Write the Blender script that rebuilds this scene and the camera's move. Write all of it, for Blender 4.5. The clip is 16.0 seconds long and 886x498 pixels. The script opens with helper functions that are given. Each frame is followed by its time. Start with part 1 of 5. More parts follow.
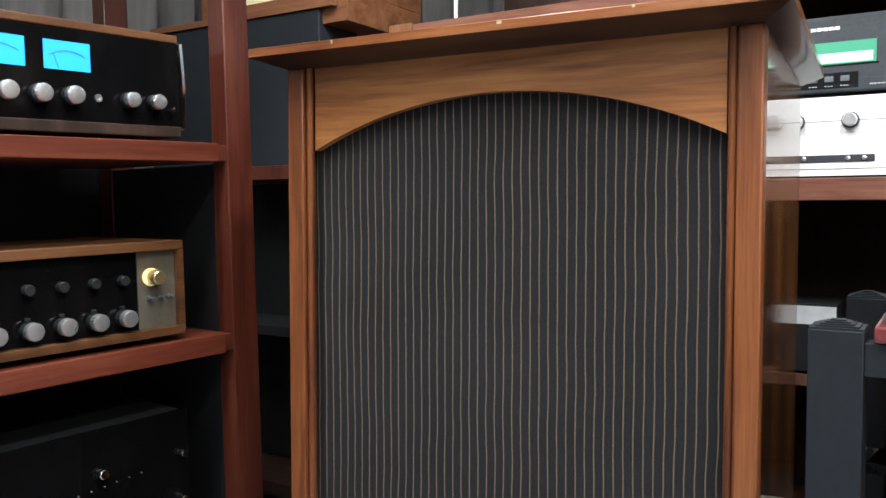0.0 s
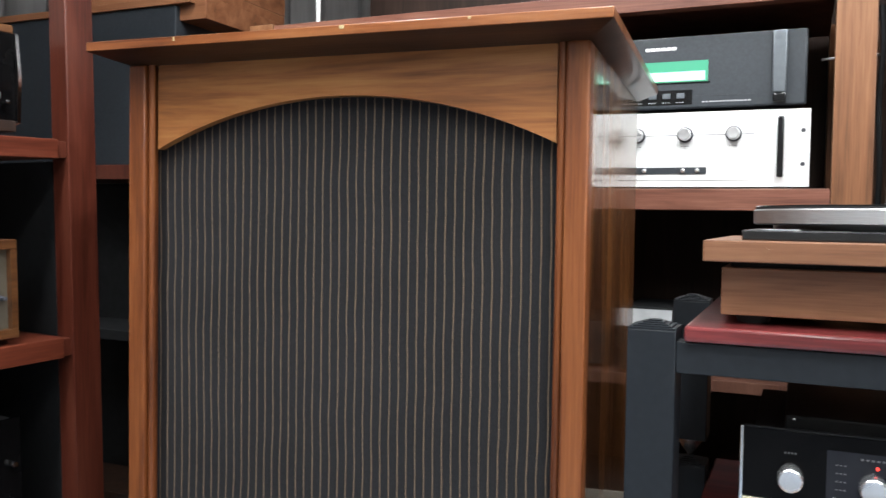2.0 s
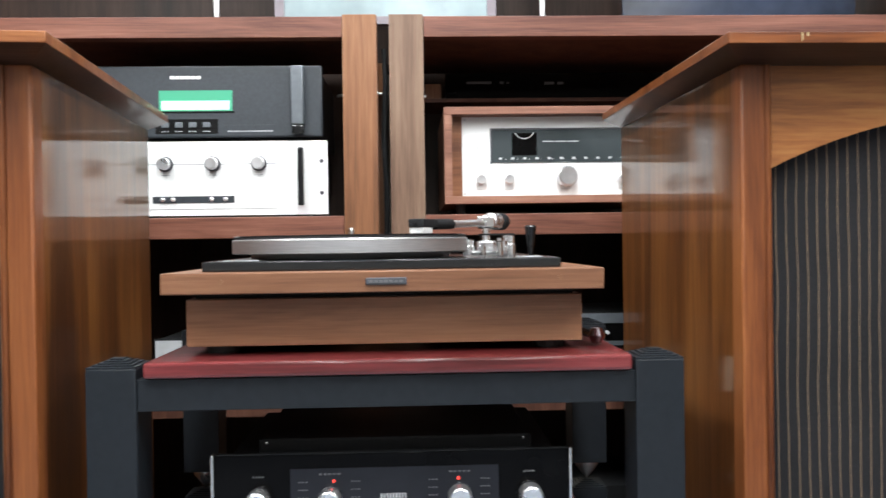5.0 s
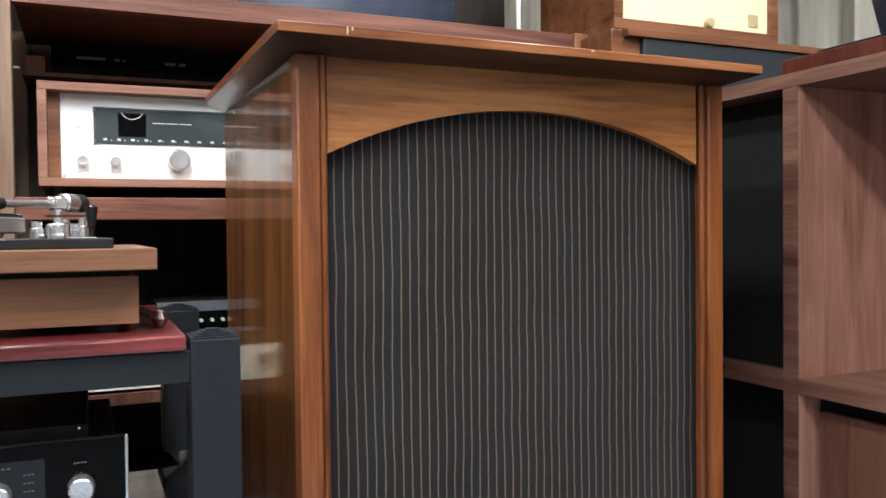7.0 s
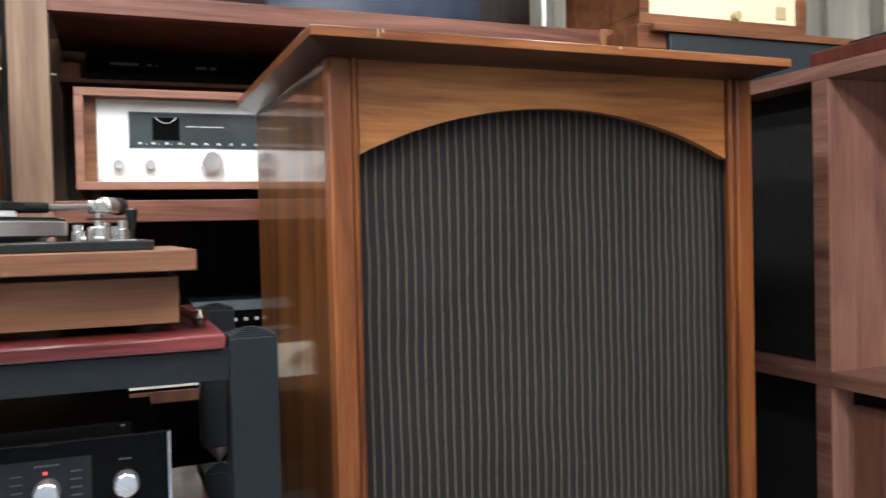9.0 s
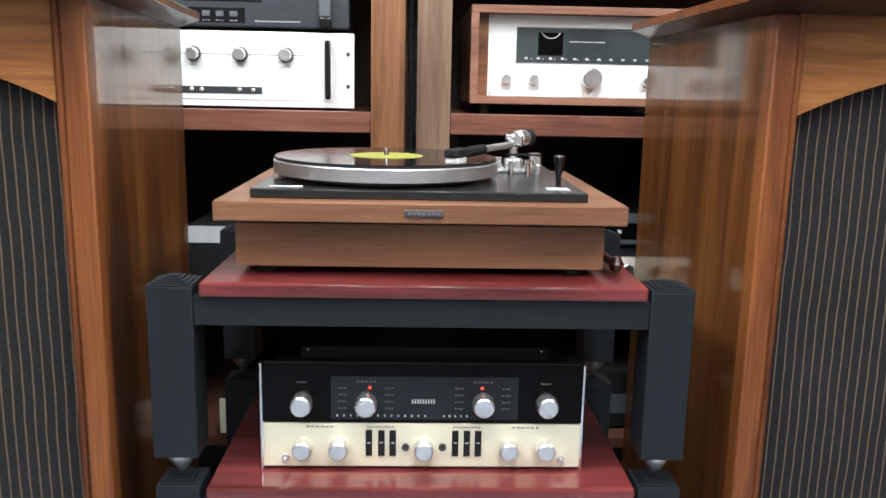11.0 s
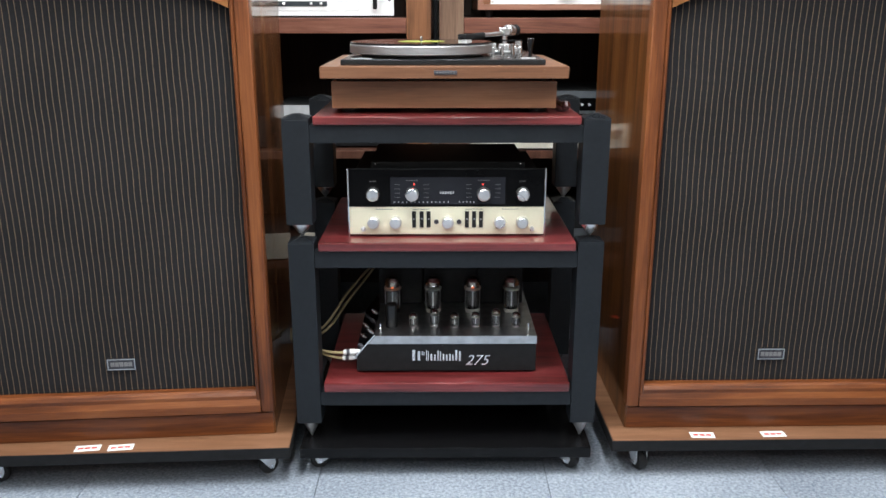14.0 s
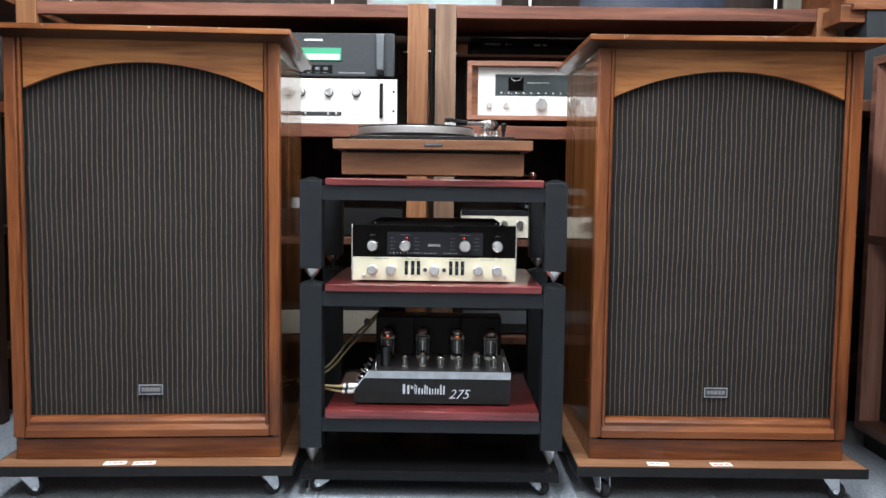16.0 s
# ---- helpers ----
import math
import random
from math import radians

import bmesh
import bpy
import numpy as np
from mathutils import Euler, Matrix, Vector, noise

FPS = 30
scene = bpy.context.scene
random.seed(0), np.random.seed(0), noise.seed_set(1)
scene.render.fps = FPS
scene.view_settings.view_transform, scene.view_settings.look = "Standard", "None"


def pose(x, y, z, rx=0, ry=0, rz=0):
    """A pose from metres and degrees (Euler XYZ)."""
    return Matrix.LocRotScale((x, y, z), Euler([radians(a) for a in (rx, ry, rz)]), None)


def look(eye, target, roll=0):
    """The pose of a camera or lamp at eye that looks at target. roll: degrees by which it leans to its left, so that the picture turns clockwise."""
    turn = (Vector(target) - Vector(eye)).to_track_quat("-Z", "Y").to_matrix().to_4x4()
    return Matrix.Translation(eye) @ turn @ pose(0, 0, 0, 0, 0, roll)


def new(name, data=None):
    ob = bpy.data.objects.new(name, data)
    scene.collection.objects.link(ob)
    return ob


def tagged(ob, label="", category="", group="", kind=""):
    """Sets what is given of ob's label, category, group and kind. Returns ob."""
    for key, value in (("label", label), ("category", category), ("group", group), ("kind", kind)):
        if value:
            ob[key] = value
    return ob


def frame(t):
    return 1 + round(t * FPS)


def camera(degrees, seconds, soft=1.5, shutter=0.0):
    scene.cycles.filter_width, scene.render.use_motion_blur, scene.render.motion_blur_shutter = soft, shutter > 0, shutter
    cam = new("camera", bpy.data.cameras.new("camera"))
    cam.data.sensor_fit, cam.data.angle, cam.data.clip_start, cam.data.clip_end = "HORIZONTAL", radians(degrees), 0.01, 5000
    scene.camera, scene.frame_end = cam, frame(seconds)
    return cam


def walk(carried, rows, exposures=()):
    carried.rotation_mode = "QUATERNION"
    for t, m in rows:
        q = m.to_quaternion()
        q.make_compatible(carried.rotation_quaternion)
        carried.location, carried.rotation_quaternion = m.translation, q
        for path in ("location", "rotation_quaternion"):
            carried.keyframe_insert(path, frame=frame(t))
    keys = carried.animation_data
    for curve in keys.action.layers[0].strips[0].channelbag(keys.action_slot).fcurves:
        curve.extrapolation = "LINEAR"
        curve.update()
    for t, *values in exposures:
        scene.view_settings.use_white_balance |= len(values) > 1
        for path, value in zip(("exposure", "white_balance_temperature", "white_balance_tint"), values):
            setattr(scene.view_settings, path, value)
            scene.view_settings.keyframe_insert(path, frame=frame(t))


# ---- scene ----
cam = camera(56.6, 16.0, 1.5, 0.3)
PATH = [
    (0, (-0.188, -0.948, 0.904), (-1.24, 0.75, 0.814), 0.0),
    (0.5, (-0.179, -0.946, 0.903), (-1.192, 0.777, 0.818), 0.3),
    (1, (-0.171, -0.945, 0.902), (-1.131, 0.808, 0.819), 0.8),
    (1.5, (-0.161, -0.943, 0.901), (-1.048, 0.848, 0.823), 0.9),
    (2, (-0.14, -0.938, 0.9), (-0.935, 0.896, 0.828), 0.9),
    (2.5, (-0.117, -0.924, 0.902), (-0.795, 0.957, 0.83), 0.6),
    (3, (-0.096, -0.907, 0.899), (-0.652, 1.013, 0.827), 0.4),
    (3.5, (-0.066, -0.901, 0.902), (-0.486, 1.053, 0.842), -0.0),
    (4, (-0.028, -0.895, 0.907), (-0.268, 1.09, 0.872), -0.3),
    (4.5, (0.005, -0.894, 0.911), (-0.077, 1.104, 0.889), -0.5),
    (5, (0.037, -0.898, 0.912), (0.112, 1.1, 0.896), -0.8),
    (5.2, (0.049, -0.904, 0.913), (0.203, 1.09, 0.898), -1.0),
    (7.3, (0.184, -0.94, 0.895), (1.012, 0.881, 0.848), -0.7),
    (7.5, (0.181, -0.939, 0.895), (1.014, 0.878, 0.845), -0.8),
    (8, (0.184, -0.94, 0.896), (1.021, 0.876, 0.842), -1.1),
    (8.5, (0.185, -0.941, 0.899), (1.015, 0.878, 0.846), -1.4),
    (9, (0.167, -0.95, 0.897), (0.904, 0.909, 0.85), -1.4),
    (9.5, (0.081, -0.948, 0.895), (0.495, 1.008, 0.844), -0.6),
    (10, (0.02, -0.877, 0.899), (0.174, 1.115, 0.806), -0.1),
    (10.2, (0.017, -0.846, 0.914), (0.102, 1.146, 0.768), -0.1),
    (12.3, (-0.037, -1.305, 1.128), (0.05, 0.604, 0.537), 2.3),
    (12.5, (-0.018, -1.357, 1.109), (0.061, 0.555, 0.529), 2.1),
    (13, (0.011, -1.504, 1.098), (0.049, 0.409, 0.514), 1.1),
    (13.5, (-0.004, -1.587, 1.054), (0.01, 0.326, 0.471), 0.1),
    (14, (-0.008, -1.629, 0.99), (0.005, 0.291, 0.429), 0.0),
    (14.5, (0.031, -1.634, 0.859), (0.041, 0.317, 0.421), -0.3),
    (15, (0.05, -1.67, 0.797), (0.043, 0.307, 0.493), -0.1),
    (15.5, (0.042, -1.776, 0.799), (0.041, 0.21, 0.566), 0.5),
    (16, (0.045, -2.004, 0.774), (0.034, -0.011, 0.618), 0.7),
]
EXPOSURES = [(0.0, 0.0), (2.0, 0.09), (3.5, 0.17), (5.0, 0.06), (8.5, 0.03), (10.0, 0.0), (12.5, -0.12), (13.5, -0.16), (15.0, 0.0), (16.0, 0.08)]
walk(cam, [(t, look(eye, target, roll)) for t, eye, target, roll in PATH], EXPOSURES)

# ---- light ----
world = bpy.data.worlds.new("world")
scene.world = world
world.use_nodes = True
world.node_tree.nodes["Background"].inputs[0].default_value = (0.8, 0.9, 1.0, 1)
world.node_tree.nodes["Background"].inputs[1].default_value = 0.02
LAMP_POWER = {-3.0: 9.0, -1.55: 11.0, -0.5: 43.0}
CEILING = 2.40
LAMP_PLACES = [(x, y) for x in (-0.92, 0.12, 1.38) for y in LAMP_POWER]
for lx, ly in LAMP_PLACES:
    lamp = bpy.data.lights.new("tube_light", "AREA")
    lamp.shape, lamp.size, lamp.size_y, lamp.energy = "RECTANGLE", 0.22, 1.15, LAMP_POWER[ly] * {-0.92: 1.0, 0.12: 0.97, 1.38: 0.8}[lx]
    lamp.color = (0.935, 0.985, 1.01)
    new("tube_light", lamp).matrix_world = pose(lx, ly, CEILING - 0.075)


# ---- materials ----
def nodes_of(name):
    m = bpy.data.materials.new(name)
    m.use_nodes = True
    nt = m.node_tree
    return m, nt, nt.nodes["Principled BSDF"]


def add(nt, kind, **values):
    n = nt.nodes.new(kind)
    for k, v in values.items():
        n.inputs[k.replace("_", " ")].default_value = v
    return n


def ramp(nt, source, stops):
    r = nt.nodes.new("ShaderNodeValToRGB")
    e = r.color_ramp.elements
    while len(e) < len(stops):
        e.new(0.5)
    for i, (p, c) in enumerate(stops):
        e[i].position, e[i].color = p, (*c, 1)
    nt.links.new(source, r.inputs[0])
    return r.outputs[0]


def coords(nt, scale, rot=(0, 0, 0)):
    tc = nt.nodes.new("ShaderNodeTexCoord")
    mp = nt.nodes.new("ShaderNodeMapping")
    mp.inputs["Scale"].default_value = scale
    mp.inputs["Rotation"].default_value = rot
    nt.links.new(tc.outputs["Object"], mp.inputs[0])
    return mp.outputs[0]


def wood(name, dark, mid, light, axis="z", rough=0.4, coat=0.0, coat_rough=0.15, figure=1.0, contrast=1.0, swirl=0.7, ripple=0.0):
    """Timber with its grain along one axis: broad figure, fine pores, worn gloss."""
    m, nt, p = nodes_of(name)
    long, wide = 1.6 * figure, 22.0 * figure
    s = {"x": (long, wide, wide), "y": (wide, long, wide), "z": (wide, wide, long)}[axis]
    v = coords(nt, s)
    a = add(nt, "ShaderNodeTexNoise", Scale=1.0, Detail=5.0, Roughness=0.62, Distortion=swirl)
    nt.links.new(v, a.inputs["Vector"])
    v2 = coords(nt, tuple(q * (14 if q == wide else 7) for q in s))
    b = add(nt, "ShaderNodeTexNoise", Scale=1.0, Detail=3.0, Roughness=0.6)
    nt.links.new(v2, b.inputs["Vector"])
    v3 = coords(nt, (2.3, 2.3, 2.3))
    big = add(nt, "ShaderNodeTexNoise", Scale=1.0, Detail=2.0)
    nt.links.new(v3, big.inputs["Vector"])
    mix = nt.nodes.new("ShaderNodeMath")
    mix.operation = "MULTIPLY_ADD"
    mix.inputs[1].default_value = 0.36
    nt.links.new(b.outputs[0], mix.inputs[0])
    nt.links.new(a.outputs[0], mix.inputs[2])
    mix2 = nt.nodes.new("ShaderNodeMath")
    mix2.operation = "MULTIPLY_ADD"
    mix2.inputs[1].default_value = 0.30
    nt.links.new(big.outputs[0], mix2.inputs[0])
    nt.links.new(mix.outputs[0], mix2.inputs[2])
    norm = nt.nodes.new("ShaderNodeMath")
    norm.operation = "MULTIPLY"
    norm.inputs[1].default_value = 0.602
    nt.links.new(mix2.outputs[0], norm.inputs[0])
    col = ramp(nt, norm.outputs[0], [(0.5 - 0.12 / contrast, dark), (0.50, mid), (0.5 + 0.13 / contrast, light)])
    nt.links.new(col, p.inputs["Base Color"])
    rr = nt.nodes.new("ShaderNodeMapRange")
    rr.inputs["To Min"].default_value, rr.inputs["To Max"].default_value = rough - 0.08, rough + 0.12
    nt.links.new(big.outputs[0], rr.inputs[0])
    nt.links.new(rr.outputs[0], p.inputs["Roughness"])
    bp = add(nt, "ShaderNodeBump", Strength=0.12, Distance=0.002)
    nt.links.new(b.outputs[0], bp.inputs["Height"])
    nt.links.new(bp.outputs[0], p.inputs["Normal"])
    p.inputs["Coat Weight"].default_value, p.inputs["Coat Roughness"].default_value = coat, coat_rough
    p.inputs["Specular IOR Level"].default_value = 0.35
    if ripple:
        p.inputs["Coat Tint"].default_value = (1.0, 0.93, 0.76, 1)  # aged amber lacquer
        v4 = coords(nt, {"x": (4, 900, 900), "y": (900, 4, 900), "z": (900, 900, 4)}[axis])
        rp = add(nt, "ShaderNodeTexNoise", Scale=1.0, Detail=1.0)
        nt.links.new(v4, rp.inputs["Vector"])
        rb = add(nt, "ShaderNodeBump", Strength=ripple, Distance=0.001)
        nt.links.new(rp.outputs[0], rb.inputs["Height"])
        nt.links.new(rb.outputs[0], p.inputs["Coat Normal"])
    return m


def plain(name, color, rough=0.5, metal=0.0, vary=0.12, scale=30.0, bump=0.0, stretch=(1, 1, 1), coat=0.0, spec=0.5):
    """A painted, metal or plastic surface with faint unevenness and smudges."""
    m, nt, p = nodes_of(name)
    v = coords(nt, stretch)
    n = add(nt, "ShaderNodeTexNoise", Scale=scale, Detail=4.0)
    nt.links.new(v, n.inputs["Vector"])
    lo = tuple(c * (1 - vary) for c in color)
    hi = tuple(min(1, c * (1 + vary)) for c in color)
    nt.links.new(ramp(nt, n.outputs[0], [(0.3, lo), (0.7, hi)]), p.inputs["Base Color"])
    g = add(nt, "ShaderNodeTexNoise", Scale=6.0, Detail=2.0)
    nt.links.new(v, g.inputs["Vector"])
    rr = nt.nodes.new("ShaderNodeMapRange")
    rr.inputs["To Min"].default_value, rr.inputs["To Max"].default_value = max(0.02, rough - 0.06), min(1, rough + 0.08)
    nt.links.new(g.outputs[0], rr.inputs[0])
    nt.links.new(rr.outputs[0], p.inputs["Roughness"])
    p.inputs["Metallic"].default_value = metal
    p.inputs["Specular IOR Level"].default_value = spec
    p.inputs["Coat Weight"].default_value = coat
    if bump:
        bp = add(nt, "ShaderNodeBump", Strength=bump, Distance=0.002)
        nt.links.new(n.outputs[0], bp.inputs["Height"])
        nt.links.new(bp.outputs[0], p.inputs["Normal"])
    return m


def glow(name, color, strength):
    m, nt, p = nodes_of(name)
    p.inputs["Base Color"].default_value = (*color, 1)
    p.inputs["Emission Color"].default_value = (*color, 1)
    p.inputs["Emission Strength"].default_value = strength
    p.inputs["Roughness"].default_value = 0.3
    return m


def glass(name, color=(1, 1, 1), rough=0.02):
    m, nt, p = nodes_of(name)
    p.inputs["Base Color"].default_value = (*color, 1)
    p.inputs["Transmission Weight"].default_value = 1.0
    p.inputs["Roughness"].default_value = rough
    p.inputs["IOR"].default_value = 1.45
    return m


def grille_cloth():
    """Dark woven cloth with thin dotted gold threads running up it, a little wavy."""
    m, nt, p = nodes_of("grille_cloth")
    tc = nt.nodes.new("ShaderNodeTexCoord")
    sep = nt.nodes.new("ShaderNodeSeparateXYZ")
    nt.links.new(tc.outputs["Object"], sep.inputs[0])
    wv = add(nt, "ShaderNodeTexNoise", Scale=9.0, Detail=2.0)
    nt.links.new(tc.outputs["Object"], wv.inputs["Vector"])

    def maths(op, a, b=None, c=None):
        n = nt.nodes.new("ShaderNodeMath")
        n.operation = op
        for i, q in enumerate((a, b, c)):
            if q is None:
                continue
            if isinstance(q, (int, float)):
                n.inputs[i].default_value = q
            else:
                nt.links.new(q, n.inputs[i])
        return n.outputs[0]
    x = maths("MULTIPLY_ADD", wv.outputs[0], 0.006, sep.outputs[0])
    u = maths("FRACT", maths("DIVIDE", x, 0.01225))
    near = maths("ABSOLUTE", maths("SUBTRACT", u, 0.5))
    thread = maths("MINIMUM", maths("MAXIMUM", maths("MULTIPLY_ADD", near, -22.0, 1.85), 0.0), 1.0)
    dots = maths("MULTIPLY_ADD", maths("SINE", maths("MULTIPLY", sep.outputs[2], 2 * math.pi / 0.0028)), 0.28, 0.49)
    fine = maths("SINE", maths("MULTIPLY", x, 2 * math.pi / 0.00306))
    amount = maths("MULTIPLY", thread, dots)
    weave = add(nt, "ShaderNodeTexNoise", Scale=700.0, Detail=2.0)
    nt.links.new(tc.outputs["Object"], weave.inputs["Vector"])
    cloud = add(nt, "ShaderNodeTexNoise", Scale=5.0, Detail=3.0)
    nt.links.new(tc.outputs["Object"], cloud.inputs["Vector"])
    base = ramp(nt, maths("MULTIPLY_ADD", weave.outputs[0], 0.6, maths("MULTIPLY", cloud.outputs[0], 0.5)),
                [(0.3, (0.0099, 0.0095, 0.0104)), (0.8, (0.0220, 0.0212, 0.0230))])
    mx = nt.nodes.new("ShaderNodeMix")
    mx.data_type = "RGBA"
    nt.links.new(amount, mx.inputs[0])
    nt.links.new(base, mx.inputs[6])
    mx.inputs[7].default_value = (0.285, 0.200, 0.122, 1)
    nt.links.new(mx.outputs[2], p.inputs["Base Color"])
    p.inputs["Roughness"].default_value = 0.75
    p.inputs["Specular IOR Level"].default_value = 0.12
    p.inputs["Sheen Weight"].default_value = 0.05
    bp = add(nt, "ShaderNodeBump", Strength=0.35, Distance=0.001)
    nt.links.new(maths("MULTIPLY_ADD", fine, 0.3, thread), bp.inputs["Height"])
    nt.links.new(bp.outputs[0], p.inputs["Normal"])
    return m


def carpet():
    m, nt, p = nodes_of("carpet")
    v = nt.nodes.new("ShaderNodeNewGeometry").outputs["Position"]
    n = add(nt, "ShaderNodeTexNoise", Scale=140.0, Detail=4.0, Roughness=0.7)
    nt.links.new(v, n.inputs["Vector"])
    big = add(nt, "ShaderNodeTexNoise", Scale=3.0, Detail=3.0)
    nt.links.new(v, big.inputs["Vector"])
    ad = nt.nodes.new("ShaderNodeMath")
    ad.operation = "MULTIPLY_ADD"
    ad.inputs[1].default_value = 0.25
    nt.links.new(big.outputs[0], ad.inputs[0])
    nt.links.new(n.outputs[0], ad.inputs[2])
    own = nt.nodes.new("ShaderNodeObjectInfo")
    tint = nt.nodes.new("ShaderNodeMath")
    tint.operation = "MULTIPLY_ADD"
    tint.inputs[1].default_value = 0.05
    nt.links.new(own.outputs["Random"], tint.inputs[0])
    nt.links.new(ad.outputs[0], tint.inputs[2])
    nt.links.new(ramp(nt, tint.outputs[0], [(0.42, (0.095, 0.115, 0.15)), (0.62, (0.19, 0.22, 0.265)), (0.84, (0.34, 0.38, 0.43))]), p.inputs["Base Color"])
    p.inputs["Roughness"].default_value = 0.95
    bp = add(nt, "ShaderNodeBump", Strength=0.5, Distance=0.004)
    nt.links.new(n.outputs[0], bp.inputs["Height"])
    nt.links.new(bp.outputs[0], p.inputs["Normal"])
    return m


WALNUT = ((0.058, 0.0150, 0.0042), (0.148, 0.0415, 0.0105), (0.240, 0.081, 0.0230))
M_frame = wood("walnut_upright", *WALNUT, "z", 0.42, 0.12, 0.18)
M_rail = wood("walnut_rail", *WALNUT, "x", 0.40, 0.15, 0.18)
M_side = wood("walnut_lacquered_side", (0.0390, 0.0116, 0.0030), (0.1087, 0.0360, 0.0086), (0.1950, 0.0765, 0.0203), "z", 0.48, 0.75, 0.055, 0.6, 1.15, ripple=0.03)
M_arch = wood("walnut_arch_panel", (0.130, 0.041, 0.0105), (0.275, 0.100, 0.028), (0.395, 0.170, 0.052), "x", 0.42, 0.15, 0.28, 0.4, 1.15, 3.2)
M_top = wood("walnut_top_lip", (0.090, 0.024, 0.0068), (0.195, 0.060, 0.0175), (0.285, 0.108, 0.037), "x", 0.30, 0.6, 0.15)
# cornice walnut far below the other tones: underside shade put into the colour
M_cornice_shade = wood("shaded_walnut_cornice", (0.014, 0.0048, 0.0022), (0.031, 0.0104, 0.0043), (0.054, 0.020, 0.0085), "x", 0.40, 0.38, 0.07)
M_shelf = wood("shelf_walnut_rail", (0.077, 0.026, 0.017), (0.168, 0.064, 0.041), (0.259, 0.115, 0.076), "x", 0.42)
M_post = wood("shelf_walnut_post", (0.098, 0.039, 0.017), (0.203, 0.086, 0.038), (0.292, 0.143, 0.068), "z", 0.42)
M_post2 = wood("shelf_grey_walnut_post", (0.090, 0.049, 0.032), (0.158, 0.094, 0.061), (0.232, 0.150, 0.101), "z", 0.45)
M_red = wood("rosewood_shelf", (0.056, 0.007, 0.007), (0.143, 0.021, 0.022), (0.225, 0.044, 0.045), "x", 0.30, 0.8, 0.14)
# both mahoganies cut darker: weaker light on the west unit put into the colour
M_maho = wood("dimmed_mahogany_post", (0.0297, 0.0059, 0.0033), (0.0673, 0.0145, 0.0079), (0.1030, 0.0277, 0.0158), "z", 0.35, 0.3)
M_maho_y = wood("dimmed_mahogany_shelf", (0.0462, 0.0091, 0.0042), (0.1029, 0.0224, 0.0112), (0.1568, 0.0413, 0.0224), "y", 0.35, 0.3)
M_plum = wood("right_unit_walnut", (0.205, 0.092, 0.064), (0.355, 0.168, 0.122), (0.490, 0.260, 0.195), "z", 0.42, 0.2)
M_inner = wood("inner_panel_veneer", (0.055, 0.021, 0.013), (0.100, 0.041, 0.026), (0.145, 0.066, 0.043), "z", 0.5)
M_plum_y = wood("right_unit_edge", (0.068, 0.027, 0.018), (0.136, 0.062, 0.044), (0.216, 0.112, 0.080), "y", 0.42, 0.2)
M_tt = wood("turntable_plinth", (0.1395, 0.0605, 0.0288), (0.2278, 0.1042, 0.0512), (0.2883, 0.1442, 0.0763), "x", 0.42, 0.2, 0.3)
M_tt_top = wood("turntable_top_board", (0.100, 0.041, 0.020), (0.170, 0.074, 0.037), (0.235, 0.112, 0.058), "x", 0.42, 0.15, 0.3)
M_case = wood("case_walnut", (0.084, 0.028, 0.011), (0.168, 0.063, 0.027), (0.245, 0.105, 0.049), "x", 0.4, 0.2)
# case walnut at about half tone: the west side's dimness in its colour
M_case_shade = wood("case_walnut_shaded", (0.0425, 0.0153, 0.0051), (0.0892, 0.0340, 0.0119), (0.1360, 0.0578, 0.0221), "y", 0.4, 0.2)
M_case2 = wood("tuner_case_walnut", (0.128, 0.052, 0.034), (0.232, 0.104, 0.068), (0.320, 0.160, 0.108), "x", 0.45)
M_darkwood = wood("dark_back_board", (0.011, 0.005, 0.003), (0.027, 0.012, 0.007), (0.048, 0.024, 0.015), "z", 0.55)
M_plywood = wood("dolly_board", (0.1047, 0.0440, 0.0202), (0.1786, 0.0836, 0.0422), (0.2526, 0.1294, 0.0739), "x", 0.5)
M_cloth = grille_cloth()
M_carpet = carpet()
M_rackgrey = plain("satin_charcoal_paint", (0.0084, 0.0110, 0.0145), 0.46, 0.0, 0.18, 90, 0.05, spec=0.35)
M_deck = plain("satin_black_deck", (0.011, 0.012, 0.013), 0.22, 0.0, 0.2, 60, spec=0.5)
M_black = plain("black_lacquer", (0.007, 0.0072, 0.008), 0.13, 0.0, 0.2, 40)
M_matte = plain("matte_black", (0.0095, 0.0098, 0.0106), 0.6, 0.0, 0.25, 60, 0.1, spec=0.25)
M_dollyblk = plain("black_stained_board", (0.0045, 0.0045, 0.005), 0.22, 0.0, 0.5, 18, 0.15, (1, 12, 12), spec=0.22)
M_bglass = plain("black_glass", (0.003, 0.0028, 0.003), 0.05, 0.0, 0.2, 10, spec=0.10)
M_greyglass = plain("smoked_glass_inset", (0.019, 0.0198, 0.0245), 0.12, 0.0, 0.2, 10, spec=0.15)
M_gold = plain("champagne_gold_panel", (0.82, 0.78, 0.60), 0.38, 0.30, 0.05, 300, 0.03, (1, 1, 40))
M_silver = plain("brushed_silver_panel", (0.85, 0.855, 0.85), 0.38, 0.25, 0.05, 200, 0.03, (1, 1, 60))
M_cream = plain("cream_panel", (0.78, 0.74, 0.63), 0.4, 0.15, 0.05, 100)
# champagne darkened too, for the weak light on the west preamplifier
M_champ = plain("dimmed_champagne_metal", (0.19, 0.165, 0.125), 0.35, 0.6, 0.06, 150)
M_brass = plain("worn_brass", (0.60, 0.46, 0.22), 0.28, 0.9, 0.08, 60)
M_alu = plain("turned_aluminium", (0.80, 0.80, 0.81), 0.27, 0.92, 0.08, 60)
M_chrome = plain("chrome", (0.86, 0.86, 0.87), 0.08, 1.0, 0.05, 30)
